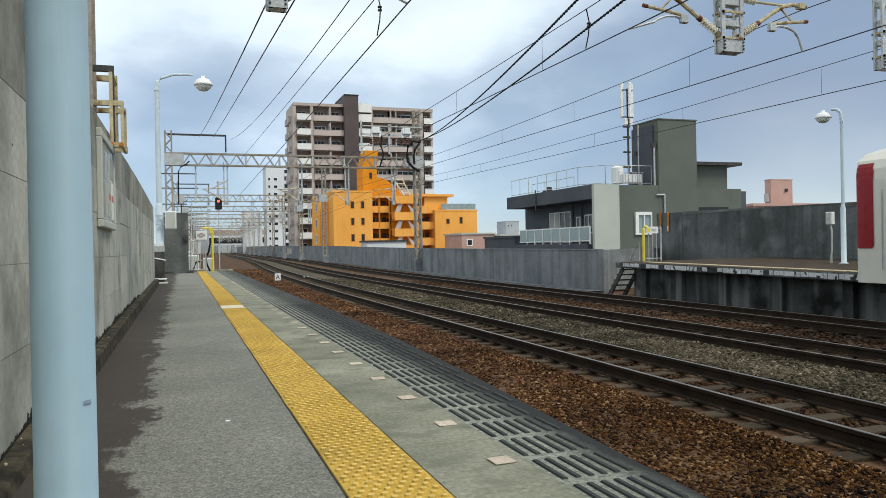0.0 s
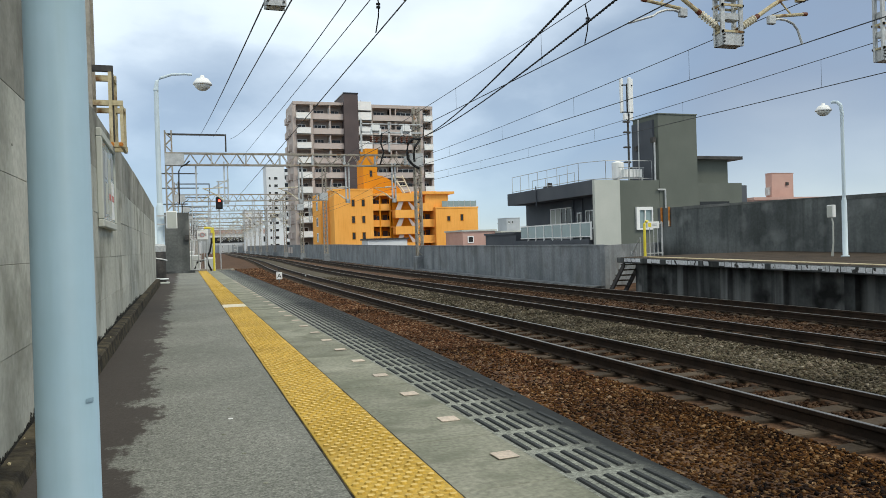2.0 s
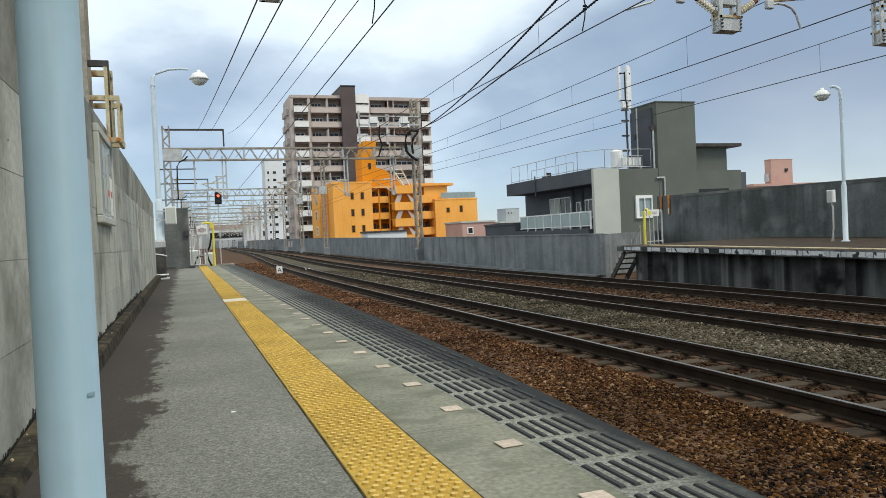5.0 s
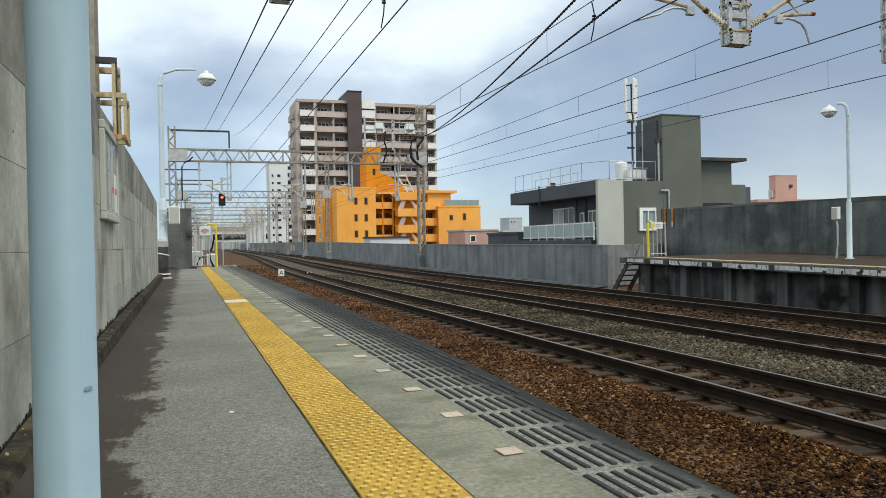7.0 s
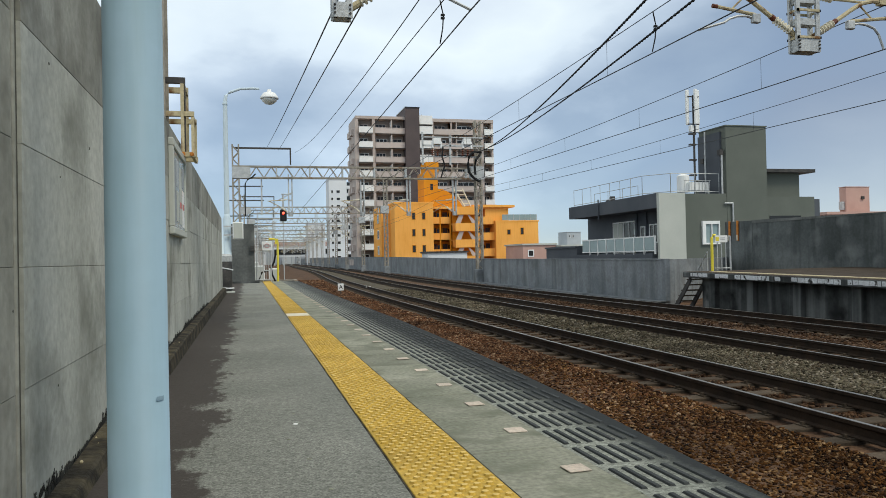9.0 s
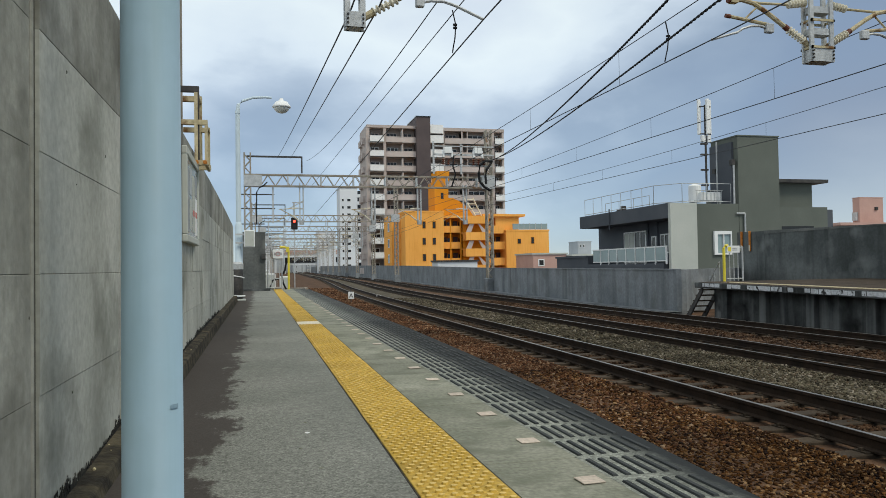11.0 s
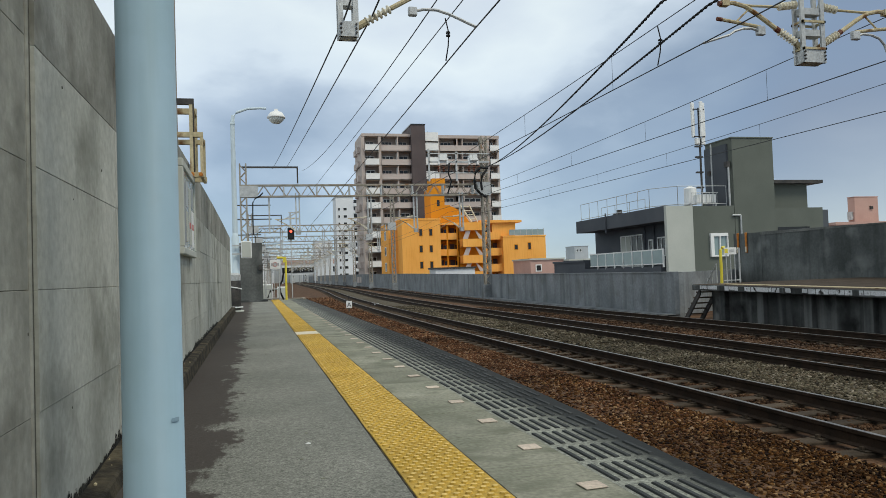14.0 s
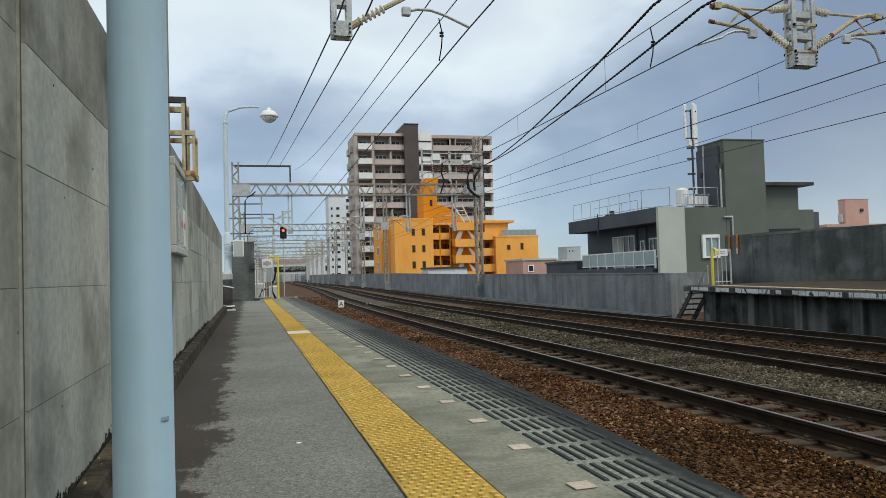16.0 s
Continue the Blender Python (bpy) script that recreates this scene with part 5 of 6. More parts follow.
def wall_box(x, y, z, label, w, d, h, axis="y"):
    c = thing("junction_box", label, "junction box", at=(x, y, z))
    part("body", boxes((-w / 2, w / 2, -d / 2, d / 2, 0, h), bev=0.015), M_WHITE, c)
    if axis == "y":
        part("door", boxes((-w / 2 + 0.03, w / 2 - 0.03, -d / 2 - 0.012, -d / 2 + 0.002, 0.03, h - 0.03), (w / 2 - 0.08, w / 2 - 0.05, -d / 2 - 0.03, -d / 2, h * 0.45, h * 0.55)), M_PALE, c)
    else:
        part("door", boxes((-w / 2 - 0.012, -w / 2 + 0.002, -d / 2 + 0.03, d / 2 - 0.03, 0.03, h - 0.03), (-w / 2 - 0.03, -w / 2, d / 2 - 0.08, d / 2 - 0.05, h * 0.45, h * 0.55)), M_PALE, c)
    return c


c = wall_box(-0.30, 25.75, 1.75, "pale grey cabinet strapped to the lamp post", 0.34, 0.22, 0.56)
part("strap", boxes((-0.45, -0.1, 0.0, 0.05, 0.12, 0.17), (-0.45, -0.1, 0.0, 0.05, 0.4, 0.45)), M_GALV, c)
c = wall_box(19.06, 18.1, 1.463, "white junction box with conduit beside the lamp", 0.14, 0.235, 0.39, "x")
bm = bmesh.new()
tube(bm, [(0, -0.02, 0.0), (0.0, -0.06, -0.2), (0.0, -0.05, -0.8), (0, 0.02, -1.21)], 0.025, 6)
part("conduit", bm, M_PALE, c)
part("post", boxes((0.03, 0.055, -0.012, 0.012, -1.21, 0.3)), M_GALV, c)

bin_ = thing("litter_bin", "dark steel drum with shiny rim tied to the lamp post", "bin", at=(-0.72, 25.6, 0))
bm = bmesh.new()
lathe(bm, [(0.2, 0.02), (0.215, 0.05), (0.215, 1.05), (0.2, 1.08)], (0, 0, 0), 20)
part("drum", bm, M_DARKSTEEL, bin_, smooth=True)
bm = bmesh.new()
lathe(bm, [(0.222, 1.02), (0.225, 1.2), (0.16, 1.26), (0.05, 1.27)], (0, 0, 0), 20)
part("rim", bm, M_GALV, bin_, "shiny metal rim")
for pts, r in (([(-0.26, 0, 0.84), (-0.1, -0.22, 0.82), (0.1, -0.22, 0.78), (0.24, -0.02, 0.74)], 0.02), ([(-0.40, -0.1, 0.17), (-0.1, -0.24, 0.16), (0.1, -0.24, 0.15), (0.26, -0.05, 0.15)], 0.025)):
    bm = bmesh.new()
    tube(bm, pts, r, 6)
    part("strap", bm, M_WHITE, bin_, "white strap")
box_bm = boxes((-0.1, 0.3, -0.3, 0.1, 0.0, 0.05), bev=0.01)
part("foot_plate", box_bm, M_PALE, bin_)

# ---- notice board on the wall ----
nb = thing("notice_board", "aluminium framed notice case with glass front on the wall", "notice board", at=(WX, 9.16, 1.30))
nb.scale = (1, 0.86, 1)
part("back", boxes((0.0, 0.035, -0.88, 0.88, 0.05, 0.97)), M_GALV, nb)
part("frame", boxes((0.0, 0.06, -0.93, 0.93, 0.93, 1.02), (0.0, 0.06, -0.93, 0.93, 0.0, 0.08), (0.0, 0.06, -0.93, -0.86, 0.08, 0.93), (0.0, 0.06, 0.86, 0.93, 0.08, 0.93), bev=0.01), M_PALE, nb)
part("glass", boxes((0.036, 0.041, -0.86, 0.86, 0.08, 0.93)), M_FROST, nb, "reflecting glass front")
# posters whose grey and pale tones also paint the glass's blotchy reflections
for ya, w, z, h, m in ((-0.80, 0.36, 0.12, 0.70, M_FARGREY), (-0.38, 0.30, 0.16, 0.34, M_PALE), (-0.38, 0.30, 0.55, 0.3, M_FARGREY), (0.02, 0.36, 0.14, 0.66, M_PALE), (0.44, 0.34, 0.12, 0.44, M_WHITE), (0.46, 0.3, 0.60, 0.25, M_FARGREY)):
    part("poster", boxes((0.0415, 0.044, ya, ya + w, z, z + h)), m, nb)
for ya in (0.06, 0.47):
    part("red_bar", boxes((0.0445, 0.046, ya, ya + 0.26, 0.33, 0.40)), M_PINKINK, nb, "faded red printed bar")

# ---- tan bracket frames above the wall ----
rk = thing("sign_frame", "tan rust-spotted steel bracket frames standing over the wall", "steel frame", at=(0, 0, 0))
for y, dx, dz in ((9.8, 0.0, 0.0), (10.5, -0.015, 0.03)):
    part("upper_frame", boxes((-1.2, -0.70 + dx, y - 0.035, y + 0.035, 3.21 + dz, 3.28 + dz), (-0.742 + dx, -0.70 + dx, y - 0.03, y + 0.03, 2.36 + dz, 3.21 + dz)), M_DARKSTEEL if y < 10 else M_TAN, rk)
    part("upper_post", boxes((-0.755 + dx, -0.715 + dx, y - 0.06, y - 0.035, 2.36 + dz, 3.2 + dz)), M_TAN, rk)
    part("lower_frame", boxes((-1.2, -0.60 + dx, y - 0.05, y + 0.02, 2.80 + dz, 2.86 + dz), (-0.635 + dx, -0.60 + dx, y - 0.045, y + 0.02, 2.34 + dz, 2.80 + dz), (-0.76 + dx, -0.59 + dx, y - 0.05, y + 0.03, 2.30 + dz, 2.36 + dz)), M_TAN, rk)
for d in ((-0.645, -0.61, 9.8, 10.5, 2.31, 2.34), (-0.745, -0.715, 9.8, 10.5, 3.2, 3.24), (-0.645, -0.615, 9.8, 10.5, 2.82, 2.85)):
    part("tie", boxes(d), M_TAN, rk)
for x in (-0.63, -0.73):
    bm = bmesh.new()
    rod(bm, (x, 9.76, 2.33), (x, 9.72, 2.33), 0.025)
    part("bolt", bm, M_RUST, rk)

# ---- platform end ----
eb = thing("end_block", "stained concrete block wall closing the platform end", "wall", kind="structure")
part("block", boxes((-1.05, 0.30, 36.9, 38.4, -1.0, 2.8), bev=0.02), M_DARKWALL, eb)
part("plinth", boxes((-1.05, 0.5, 36.5, 38.6, -1.0, 0.08)), M_SOOT, eb)
part("side_box", boxes((0.12, 0.30, 36.75, 36.9, 1.5, 1.75)), M_DARKSTEEL, eb)
gt = thing("end_gate", "galvanised gate with white notice and yellow post", "gate", at=(0, 38.3, 0))
bm = bmesh.new()
for x in (0.40, 0.72, 1.10):
    rod(bm, (x, 0, -0.02), (x, 0, 1.55), 0.028, seg=8)
for z in (0.1, 0.55, 1.5):
    rod(bm, (0.40, 0, z), (1.10, 0, z), 0.022, seg=8)
for k in range(5):
    rod(bm, (0.46 + 0.13 * k, 0, 0.1), (0.46 + 0.13 * k, 0, 1.5), 0.012, seg=6)
part("gate_frame", bm, M_GALV, gt)
nt_ = part("notice", boxes((0.66, 1.17, -0.05, -0.02, 1.55, 1.98), bev=0.008), M_WHITE, gt, "white notice plate")
part("notice_text", boxes((0.82, 1.0, -0.055, -0.051, 1.68, 1.86), (0.72, 0.8, -0.055, -0.051, 1.7, 1.84), (1.02, 1.1, -0.055, -0.051, 1.7, 1.84)), M_GALV, nt_)
bm = bmesh.new()
tube(bm, [(0.91 + 0.10 * math.cos(a), -0.062, 1.77 + 0.10 * math.sin(a)) for a in [2 * math.pi * i / 18 for i in range(19)]], 0.014, 5)
part("red_ring", bm, M_PINKINK, nt_, "faded red prohibition ring")
bm = bmesh.new()
tube(bm, [(1.42, 0, -0.05), (1.43, 0, 1.9), (1.40, 0, 2.05), (1.25, 0, 2.1), (1.0, 0, 2.1)], 0.055, 10)
box(bm, 1.3, 1.46, -0.1, 0.06, 1.85, 2.12)
part("yellow_post", bm, M_SAFETY, gt)
bm = bmesh.new()
tube(bm, [(1.3, 0.3, 0.0), (1.15, 0.3, 0.35), (1.1, 0.3, 0.7), (1.25, 0.3, 0.95), (1.35, 0.3, 1.5)], 0.05, 6)
tube(bm, [(0.5, 0.5, 0.05), (0.65, 0.5, 0.45), (1.0, 0.5, 0.55)], 0.05, 6)
part("cable", bm, M_CABLE, gt, "black cable coil")
part("edge_angle", boxes((0.3, 2.4, 0.95, 1.05, -0.05, 0.06), (2.2, 2.35, -0.6, 1.0, -0.05, 0.05)), M_LATTICE, gt)

# lineside marker with a letter
sg = thing("lineside_marker", "small white lineside marker plate lettered A", "sign", at=(4.95, 42, -0.97))
part("plate", boxes((-0.16, 0.16, -0.02, 0.02, 0.27, 0.66), bev=0.01), M_WHITE, sg)
bm = bmesh.new()
rod(bm, (0, 0.03, -0.1), (0, 0.03, 0.95), 0.03)
part("stake", bm, M_DARKSTEEL, sg)
tx = bpy.data.curves.new("letter", "FONT")
tx.body, tx.size, tx.align_x, tx.extrude = "A", 0.34, "CENTER", 0.002
to = new("letter", tx)
to.parent = sg
to.location, to.rotation_euler = (0, -0.026, 0.345), (radians(90), 0, 0)
tx.materials.append(M_CABLE)
mk = thing("track_marker", "small white block between the tracks", "marker", at=(7.57, 49.0, -0.86))
part("block", boxes((-0.16, 0.16, -0.06, 0.06, 0.0, 0.09), bev=0.015), M_WHITE, mk)

for x, y, w, hh in ((0.55, 44.0, 0.7, 1.5), (1.5, 47.0, 0.6, 1.3), (0.2, 52.0, 0.9, 1.7)):
    rc = thing("relay_cabinet", "pale grey lineside relay cabinet on a plinth", "cabinet", "lineside cabinets", at=(x, y, -0.97))
    part("body", boxes((-w / 2, w / 2, -0.25, 0.25, 0.25, 0.25 + hh), bev=0.03), M_WHITE, rc)
    part("plinth", boxes((-w / 2 - 0.05, w / 2 + 0.05, -0.3, 0.3, -0.05, 0.25)), M_PARAPET, rc)
    part("door", boxes((-w / 2 + 0.05, w / 2 - 0.05, -0.262, -0.248, 0.32, 0.18 + hh)), M_PALE, rc)

# ---- signal ----
sl = thing("railway_signal", "black-hooded colour light signal showing red", "railway signal", at=(3.6, 80, 0))
bm = bmesh.new()
rod(bm, (0, 0.2, 5.0), (0, 0.2, 8.0), 0.09); rod(bm, (-0.6, 0.2, 7.3), (1.0, 0.2, 8.2), 0.05); rod(bm, (-0.2, 0.2, 8.0), (0.9, 0.2, 8.0), 0.05)
rod(bm, (0, 0.2, 5.0), (0, 0.2, -1.0), 0.05)
part("post", bm, M_GALV, sl)
part("head", boxes((-0.34, 0.34, -0.1, 0.1, 5.15, 6.4), bev=0.08), M_CABLE, sl)
bm = bmesh.new()
lathe(bm, [(0.02, 0.0), (0.125, 0.0), (0.125, 0.03), (0.02, 0.04)], (0, -0.1, 6.0), 16, (0, -1, 0))
part("red_lamp", bm, M_RED, sl, "glowing red lens")
bm = bmesh.new()
lathe(bm, [(0.02, 0.0), (0.2, 0.0), (0.2, 0.03), (0.02, 0.04)], (0, -0.1, 5.4), 16, (0, -1, 0))
part("dark_lamp", bm, M_WINDOW, sl)

# ---- opposite platform furniture ----
sp = thing("platform_stair", "rusty steel steps from the track to the platform", "steps", at=(15.08, OEND, 0))
bm = bmesh.new()
for x in (-0.05, 0.6):
    bm = bmesh.new()
    vs = [bm.verts.new((x + dx, y, z)) for dx in (0, 0.05) for y, z in ((-0.22, OZ - 0.06), (-0.22, OZ - 0.28), (0.66, -0.97), (0.92, -0.97))]
    for q in ((0, 1, 2, 3), (7, 6, 5, 4), (0, 4, 5, 1), (1, 5, 6, 2), (2, 6, 7, 3), (3, 7, 4, 0)):
        bm.faces.new([vs[i] for i in q])
    part("stringer", bm, M_DARKSTEEL, sp)
for k in range(5):
    z = OZ - 0.2 - 0.2 * k
    part("step", boxes((0, 0.6, -0.12 + 0.185 * k, 0.10 + 0.185 * k, z - 0.045, z)), M_SLEEPER, sp)
bm = bmesh.new()
tube(bm, [(0.8, 0.0, OZ), (0.8, 0.0, OZ + 0.75), (0.8, 1.0, -0.1), (0.8, 1.0, -0.95)], 0.022, 6)
rod(bm, (0.8, 0.3, OZ - 0.3), (0.8, 0.3, OZ + 0.5), 0.015, seg=6); rod(bm, (0.8, 0.6, OZ - 0.5), (0.8, 0.6, OZ + 0.25), 0.015, seg=6)
part("handrail", bm, M_GALV, sp)
gp = thing("platform_gate", "grey pipe gate with yellow post and white notice", "gate", at=(16.0, OEND - 0.1, OZ + 0.05))
bm = bmesh.new()
tube(bm, [(0, 0, 0), (0.0, 0, 1.2), (0.06, 0, 1.27), (0.16, 0, 1.27)], 0.05, 8)
part("yellow_post", bm, M_SAFETY, gp)
bm = bmesh.new()
for k in range(4):
    rod(bm, (0.22 + 0.17 * k, 0, 0.02), (0.22 + 0.17 * k, 0, 1.2), 0.018, seg=6)
for z in (0.1, 1.2):
    rod(bm, (0.1, 0, z), (0.78, 0, z), 0.02, seg=6)
rod(bm, (0.75, 0, 0), (0.75, 0, 1.25), 0.03, seg=6)
part("pipe_frame", bm, M_GALV, gp)
n2 = part("notice", boxes((0.1, 0.6, -0.06, -0.03, 1.02, 1.27)), M_WHITE, gp)
part("notice_text", boxes((0.3, 0.5, -0.065, -0.061, 1.1, 1.13), (0.3, 0.5, -0.065, -0.061, 1.16, 1.19)), M_GALV, n2)
part("yellow_mark", boxes((0.12, 0.25, -0.066, -0.061, 1.07, 1.22)), M_SAFETY, n2)
for y in (31.0, 30.4):
    rs = thing("rusty_bracket", "orange rusted steel bracket on the end panel", "bracket", "rusty brackets", at=(RWX - 0.03, y, 1.5))
    part("strip", boxes((-0.02, 0.03, -0.06, 0.06, 0.0, 0.93), bev=0.01), M_RUST, rs)
    part("strip_end", boxes((-0.03, 0.0, -0.04, 0.04, 0.02, 0.28)), M_CREAM, rs)


# ---- train ----
def train():
    t = thing("commuter_train", "maroon and off-white commuter train coach", "train", at=(TRACKS[2], 10.83, 0))
    L_, hw = 20.0, 1.40
    prof = [(-hw, 0.20), (-hw, 2.10), (-hw + 0.03, 2.30), (-hw + 0.13, 2.47), (-hw + 0.35, 2.62), (-0.6, 2.74), (0, 2.78)]
    prof = prof + [(-x, z) for x, z in prof[-2::-1]]
    def shell(y0, y1, grow=0.0):
        bm = bmesh.new()
        a = [bm.verts.new((x * (1 + grow), y0, z + (grow if z > 1 else 0))) for x, z in prof]
        b = [bm.verts.new((x * (1 + grow), y1, z + (grow if z > 1 else 0))) for x, z in prof]
        for i in range(len(prof)):
            j = (i + 1) % len(prof)
            bm.faces.new((a[i], b[i], b[j], a[j]))
        bm.faces.new(a[::-1]); bm.faces.new(b)
        return bm
    body = part("body", shell(-L_, -0.28), M_CREAMTRAIN, t)
    # front end with rounded corner
    bm = bmesh.new()
    prev = None
    for y, inset in ((-0.28, 0.0), (-0.12, 0.015), (-0.04, 0.06), (0.0, 0.14)):
        row = [bm.verts.new((max(-hw + inset, min(hw - inset, x)), y, z)) for x, z in prof]
        if prev:
            for i in range(len(prof)):
                j = (i + 1) % len(prof)
                bm.faces.new((prev[i], row[i], row[j], prev[j]))
        prev = row
    bm.faces.new(prev)
    part("end_cap", bm, M_CREAMTRAIN, t)
    for s in (-1, 1):
        bm = bmesh.new()
        def bulge(y, z):
            inset = np.interp(y, [-0.28, -0.12, -0.04, 0.0], [0, 0.015, 0.06, 0.14])
            x = hw - np.interp(z, [2.10, 2.30, 2.47], [0, 0.03, 0.13])
            return s * (min(x, hw - inset) + 0.008)
        prev = None
        for z in (0.84, 0.88, 1.2, 1.6, 2.0, 2.12, 2.24, 2.34, 2.41):
            ya, yb_ = (-0.46, -0.03) if 0.86 < z < 2.3 else (-0.42, -0.08)
            row = [bm.verts.new((bulge(y, z) + s * 0.006, y, z)) for y in (ya, -0.26, -0.16, -0.1, yb_)]
            if prev:
                for i in range(4):
                    f = (prev[i], prev[i + 1], row[i + 1], row[i])
                    bm.faces.new(f if s > 0 else f[::-1])
            prev = row
        part("maroon_band", bm, M_MAROON, t, "maroon painted corner band")
    for s in (-1, 1):
        for k, y in enumerate((-0.98, -6.2, -11.6, -17.0)):
            x = s * (hw + 0.004)
            d = part("door", boxes((min(x, x + s * 0.015), max(x, x + s * 0.015), y - 1.2, y + 0.30 if k == 0 else y + 0.1, 0.42, 2.10), bev=0.005), M_CREAMTRAIN, t)
            part("pane", boxes((min(x + s * 0.016, x + s * 0.022), max(x + s * 0.016, x + s * 0.022), y - 0.55, y + 0.20 if k == 0 else y - 0.05, 1.2, 1.95)), M_WINDOW, d)
            part("seal", boxes((min(x + s * 0.014, x + s * 0.02), max(x + s * 0.014, x + s * 0.02), y + 0.33, y + 0.35, 0.45, 1.9)), M_GALV, d)
        for y in (-4.2, -9.6, -15.0):
            x = s * (hw + 0.006)
            part("window", boxes((min(x, x + s * 0.012), max(x, x + s * 0.012), y - 1.5, y + 1.1, 1.15, 1.95)), M_WINDOW, t)
        part("maroon_belt", boxes((min(s * hw, s * (hw + 0.004)), max(s * hw, s * (hw + 0.004)), -L_, -2.4, 0.72, 1.08)), M_MAROON, t)
    part("roof_unit", boxes((-0.7, 0.7, -6, -3, 2.74, 3.05), (-0.7, 0.7, -14, -11, 2.74, 3.05), (-0.35, 0.35, -0.9, -0.5, 2.74, 2.86), bev=0.05), M_FARGREY, t)
    part("underframe", boxes((-1.1, 1.1, -L_ + 0.3, -0.3, 0.0, 0.24), (-1.0, 1.0, -12.5, -7.5, -0.4, 0.1)), M_CABLE, t)
    for y in (-3.2, -16.8):
        b = part("bogie", boxes((-0.95, -0.75, y - 1.5, y + 1.5, -0.45, -0.15), (0.75, 0.95, y - 1.5, y + 1.5, -0.45, -0.15), (-0.8, 0.8, y - 0.3, y + 0.3, -0.4, 0.0)), M_CABLE, t)
        for dy in (-1.05, 1.05):
            for s in (-0.567, 0.567):
                bm = bmesh.new()
                rod(bm, (s - 0.06, y + dy, -0.33), (s + 0.06, y + dy, -0.33), 0.42, seg=20)
                part("wheel", bm, M_DARKSTEEL, b)
    return t


coach = train()


# ---- platform paving, piece by piece ----
def paving():
    # concrete slabs between tactile strip and edge
    me = bpy.data.meshes.new("slab")
    bm = boxes((-0.255, 0.255, -0.4045, 0.4045, -0.05, 0.0), bev=0.004)
    bm.to_mesh(me); bm.free(); me.materials.append(M_SLAB)
    mk = bpy.data.meshes.new("marker_tile")
    bm = boxes((-0.055, 0.055, -0.055, 0.055, 0.0, 0.006), bev=0.002)
    bm.to_mesh(mk); bm.free(); mk.materials.append(M_MARKER)
    y = -1.66 - 7 * 0.817
    while y < PLATFORM_END - 0.5:
        piece("slab", me, platform, (1.33, y, random.uniform(-0.0015, 0.0015)))
        if y < 26:
            m = piece("marker_tile", mk, platform, (1.47 + 0.004 * max(y - 4, 0) + random.uniform(-0.006, 0.006), y, 0.002))
            m.rotation_euler = (0, 0, random.uniform(-0.04, 0.04))
        y += 0.817
    # tactile tiles with staggered domes
    tm = bpy.data.meshes.new("tactile_tile")
    bm = boxes((-0.203, 0.203, -0.2, 0.2, -0.03, 0.006), bev=0.003)
    for r in range(7):
        n = 7 if r % 2 == 0 else 6
        for k in range(n):
            cx, cy = -0.171 + 0.057 * k + (0.0285 if r % 2 else 0), -0.171 + 0.057 * r
            a = [bm.verts.new((cx + 0.0205 * math.cos(t), cy + 0.0205 * math.sin(t), 0.0055)) for t in [math.pi / 4 * i for i in range(8)]]
            b = [bm.verts.new((cx + 0.0150 * math.cos(t), cy + 0.0150 * math.sin(t), 0.0145)) for t in [math.pi / 4 * i for i in range(8)]]
            for i in range(8):
                j = (i + 1) % 8
                bm.faces.new((a[i], a[j], b[j], b[i]))
            bm.faces.new(b).material_index = 1
    bm.to_mesh(tm); bm.free(); tm.materials.append(M_YELLOW); tm.materials.append(M_DOME)
    cm = bpy.data.meshes.new("cream_tile")
    bm = boxes((-0.203, 0.203, -0.2, 0.2, -0.03, 0.006), bev=0.003)
    bm.to_mesh(cm); bm.free(); cm.materials.append(M_CREAM)
    y, i = -1.8 - 15 * 0.402, 0
    while y < PLATFORM_END - 0.3:
        mesh = cm if abs(y - 14.2) < 0.35 else tm
        piece("tactile_tile", mesh, platform, (0.875 + random.uniform(-0.002, 0.002), y, random.uniform(-0.001, 0.001)))
        y += 0.402
    # dark rubber slip strips on the edge slab, in short rows
    y, made = 0.23 - 20 * 0.4, 0
    meshes = {}
    while y < PLATFORM_END - 0.4:
        n = int((edge_x(y) - 0.03 - 1.59) / 0.0665)
        if y < 26:
            worn = y > 12.5 + 3.0 * random.random()
            if (n, worn) not in meshes:
                rm = bpy.data.meshes.new("slip_strips")
                bm = bmesh.new()
                for k in range(n):
                    x = 1.60 + 0.0665 * k
                    vs = [bm.verts.new(c) for c in ((x, -0.155, 0.0), (x + 0.03, -0.155, 0.0), (x + 0.03, 0.155, 0.0), (x, 0.155, 0.0),
                                                    (x + 0.005, -0.15, 0.008), (x + 0.025, -0.15, 0.008), (x + 0.025, 0.15, 0.008), (x + 0.005, 0.15, 0.008))]
                    for q in ((4, 5, 6, 7), (0, 1, 5, 4), (1, 2, 6, 5), (2, 3, 7, 6), (3, 0, 4, 7)):
                        bm.faces.new([vs[i] for i in q])
                bm.to_mesh(rm); bm.free(); rm.materials.append(M_WORNRUBBER if worn else M_RUBBER)
                meshes[n, worn] = rm
            piece("slip_strips", meshes[n, worn], platform, (0, y, 0.001))
        else:
            bm = bmesh.new()
            for k in range(n):
                box(bm, 1.60 + 0.0665 * k, 1.63 + 0.0665 * k, y - 0.155, y + 0.155, 0, 0.008)
            part("slip_strips", bm, M_WORNRUBBER, platform)
        y += 0.4
    # dark seam along the strip
    part("seam", boxes((0.664, 0.671, -8, PLATFORM_END, -0.01, 0.003), (1.079, 1.087, -8, PLATFORM_END, -0.01, 0.002)), M_MOSS, platform)


paving()


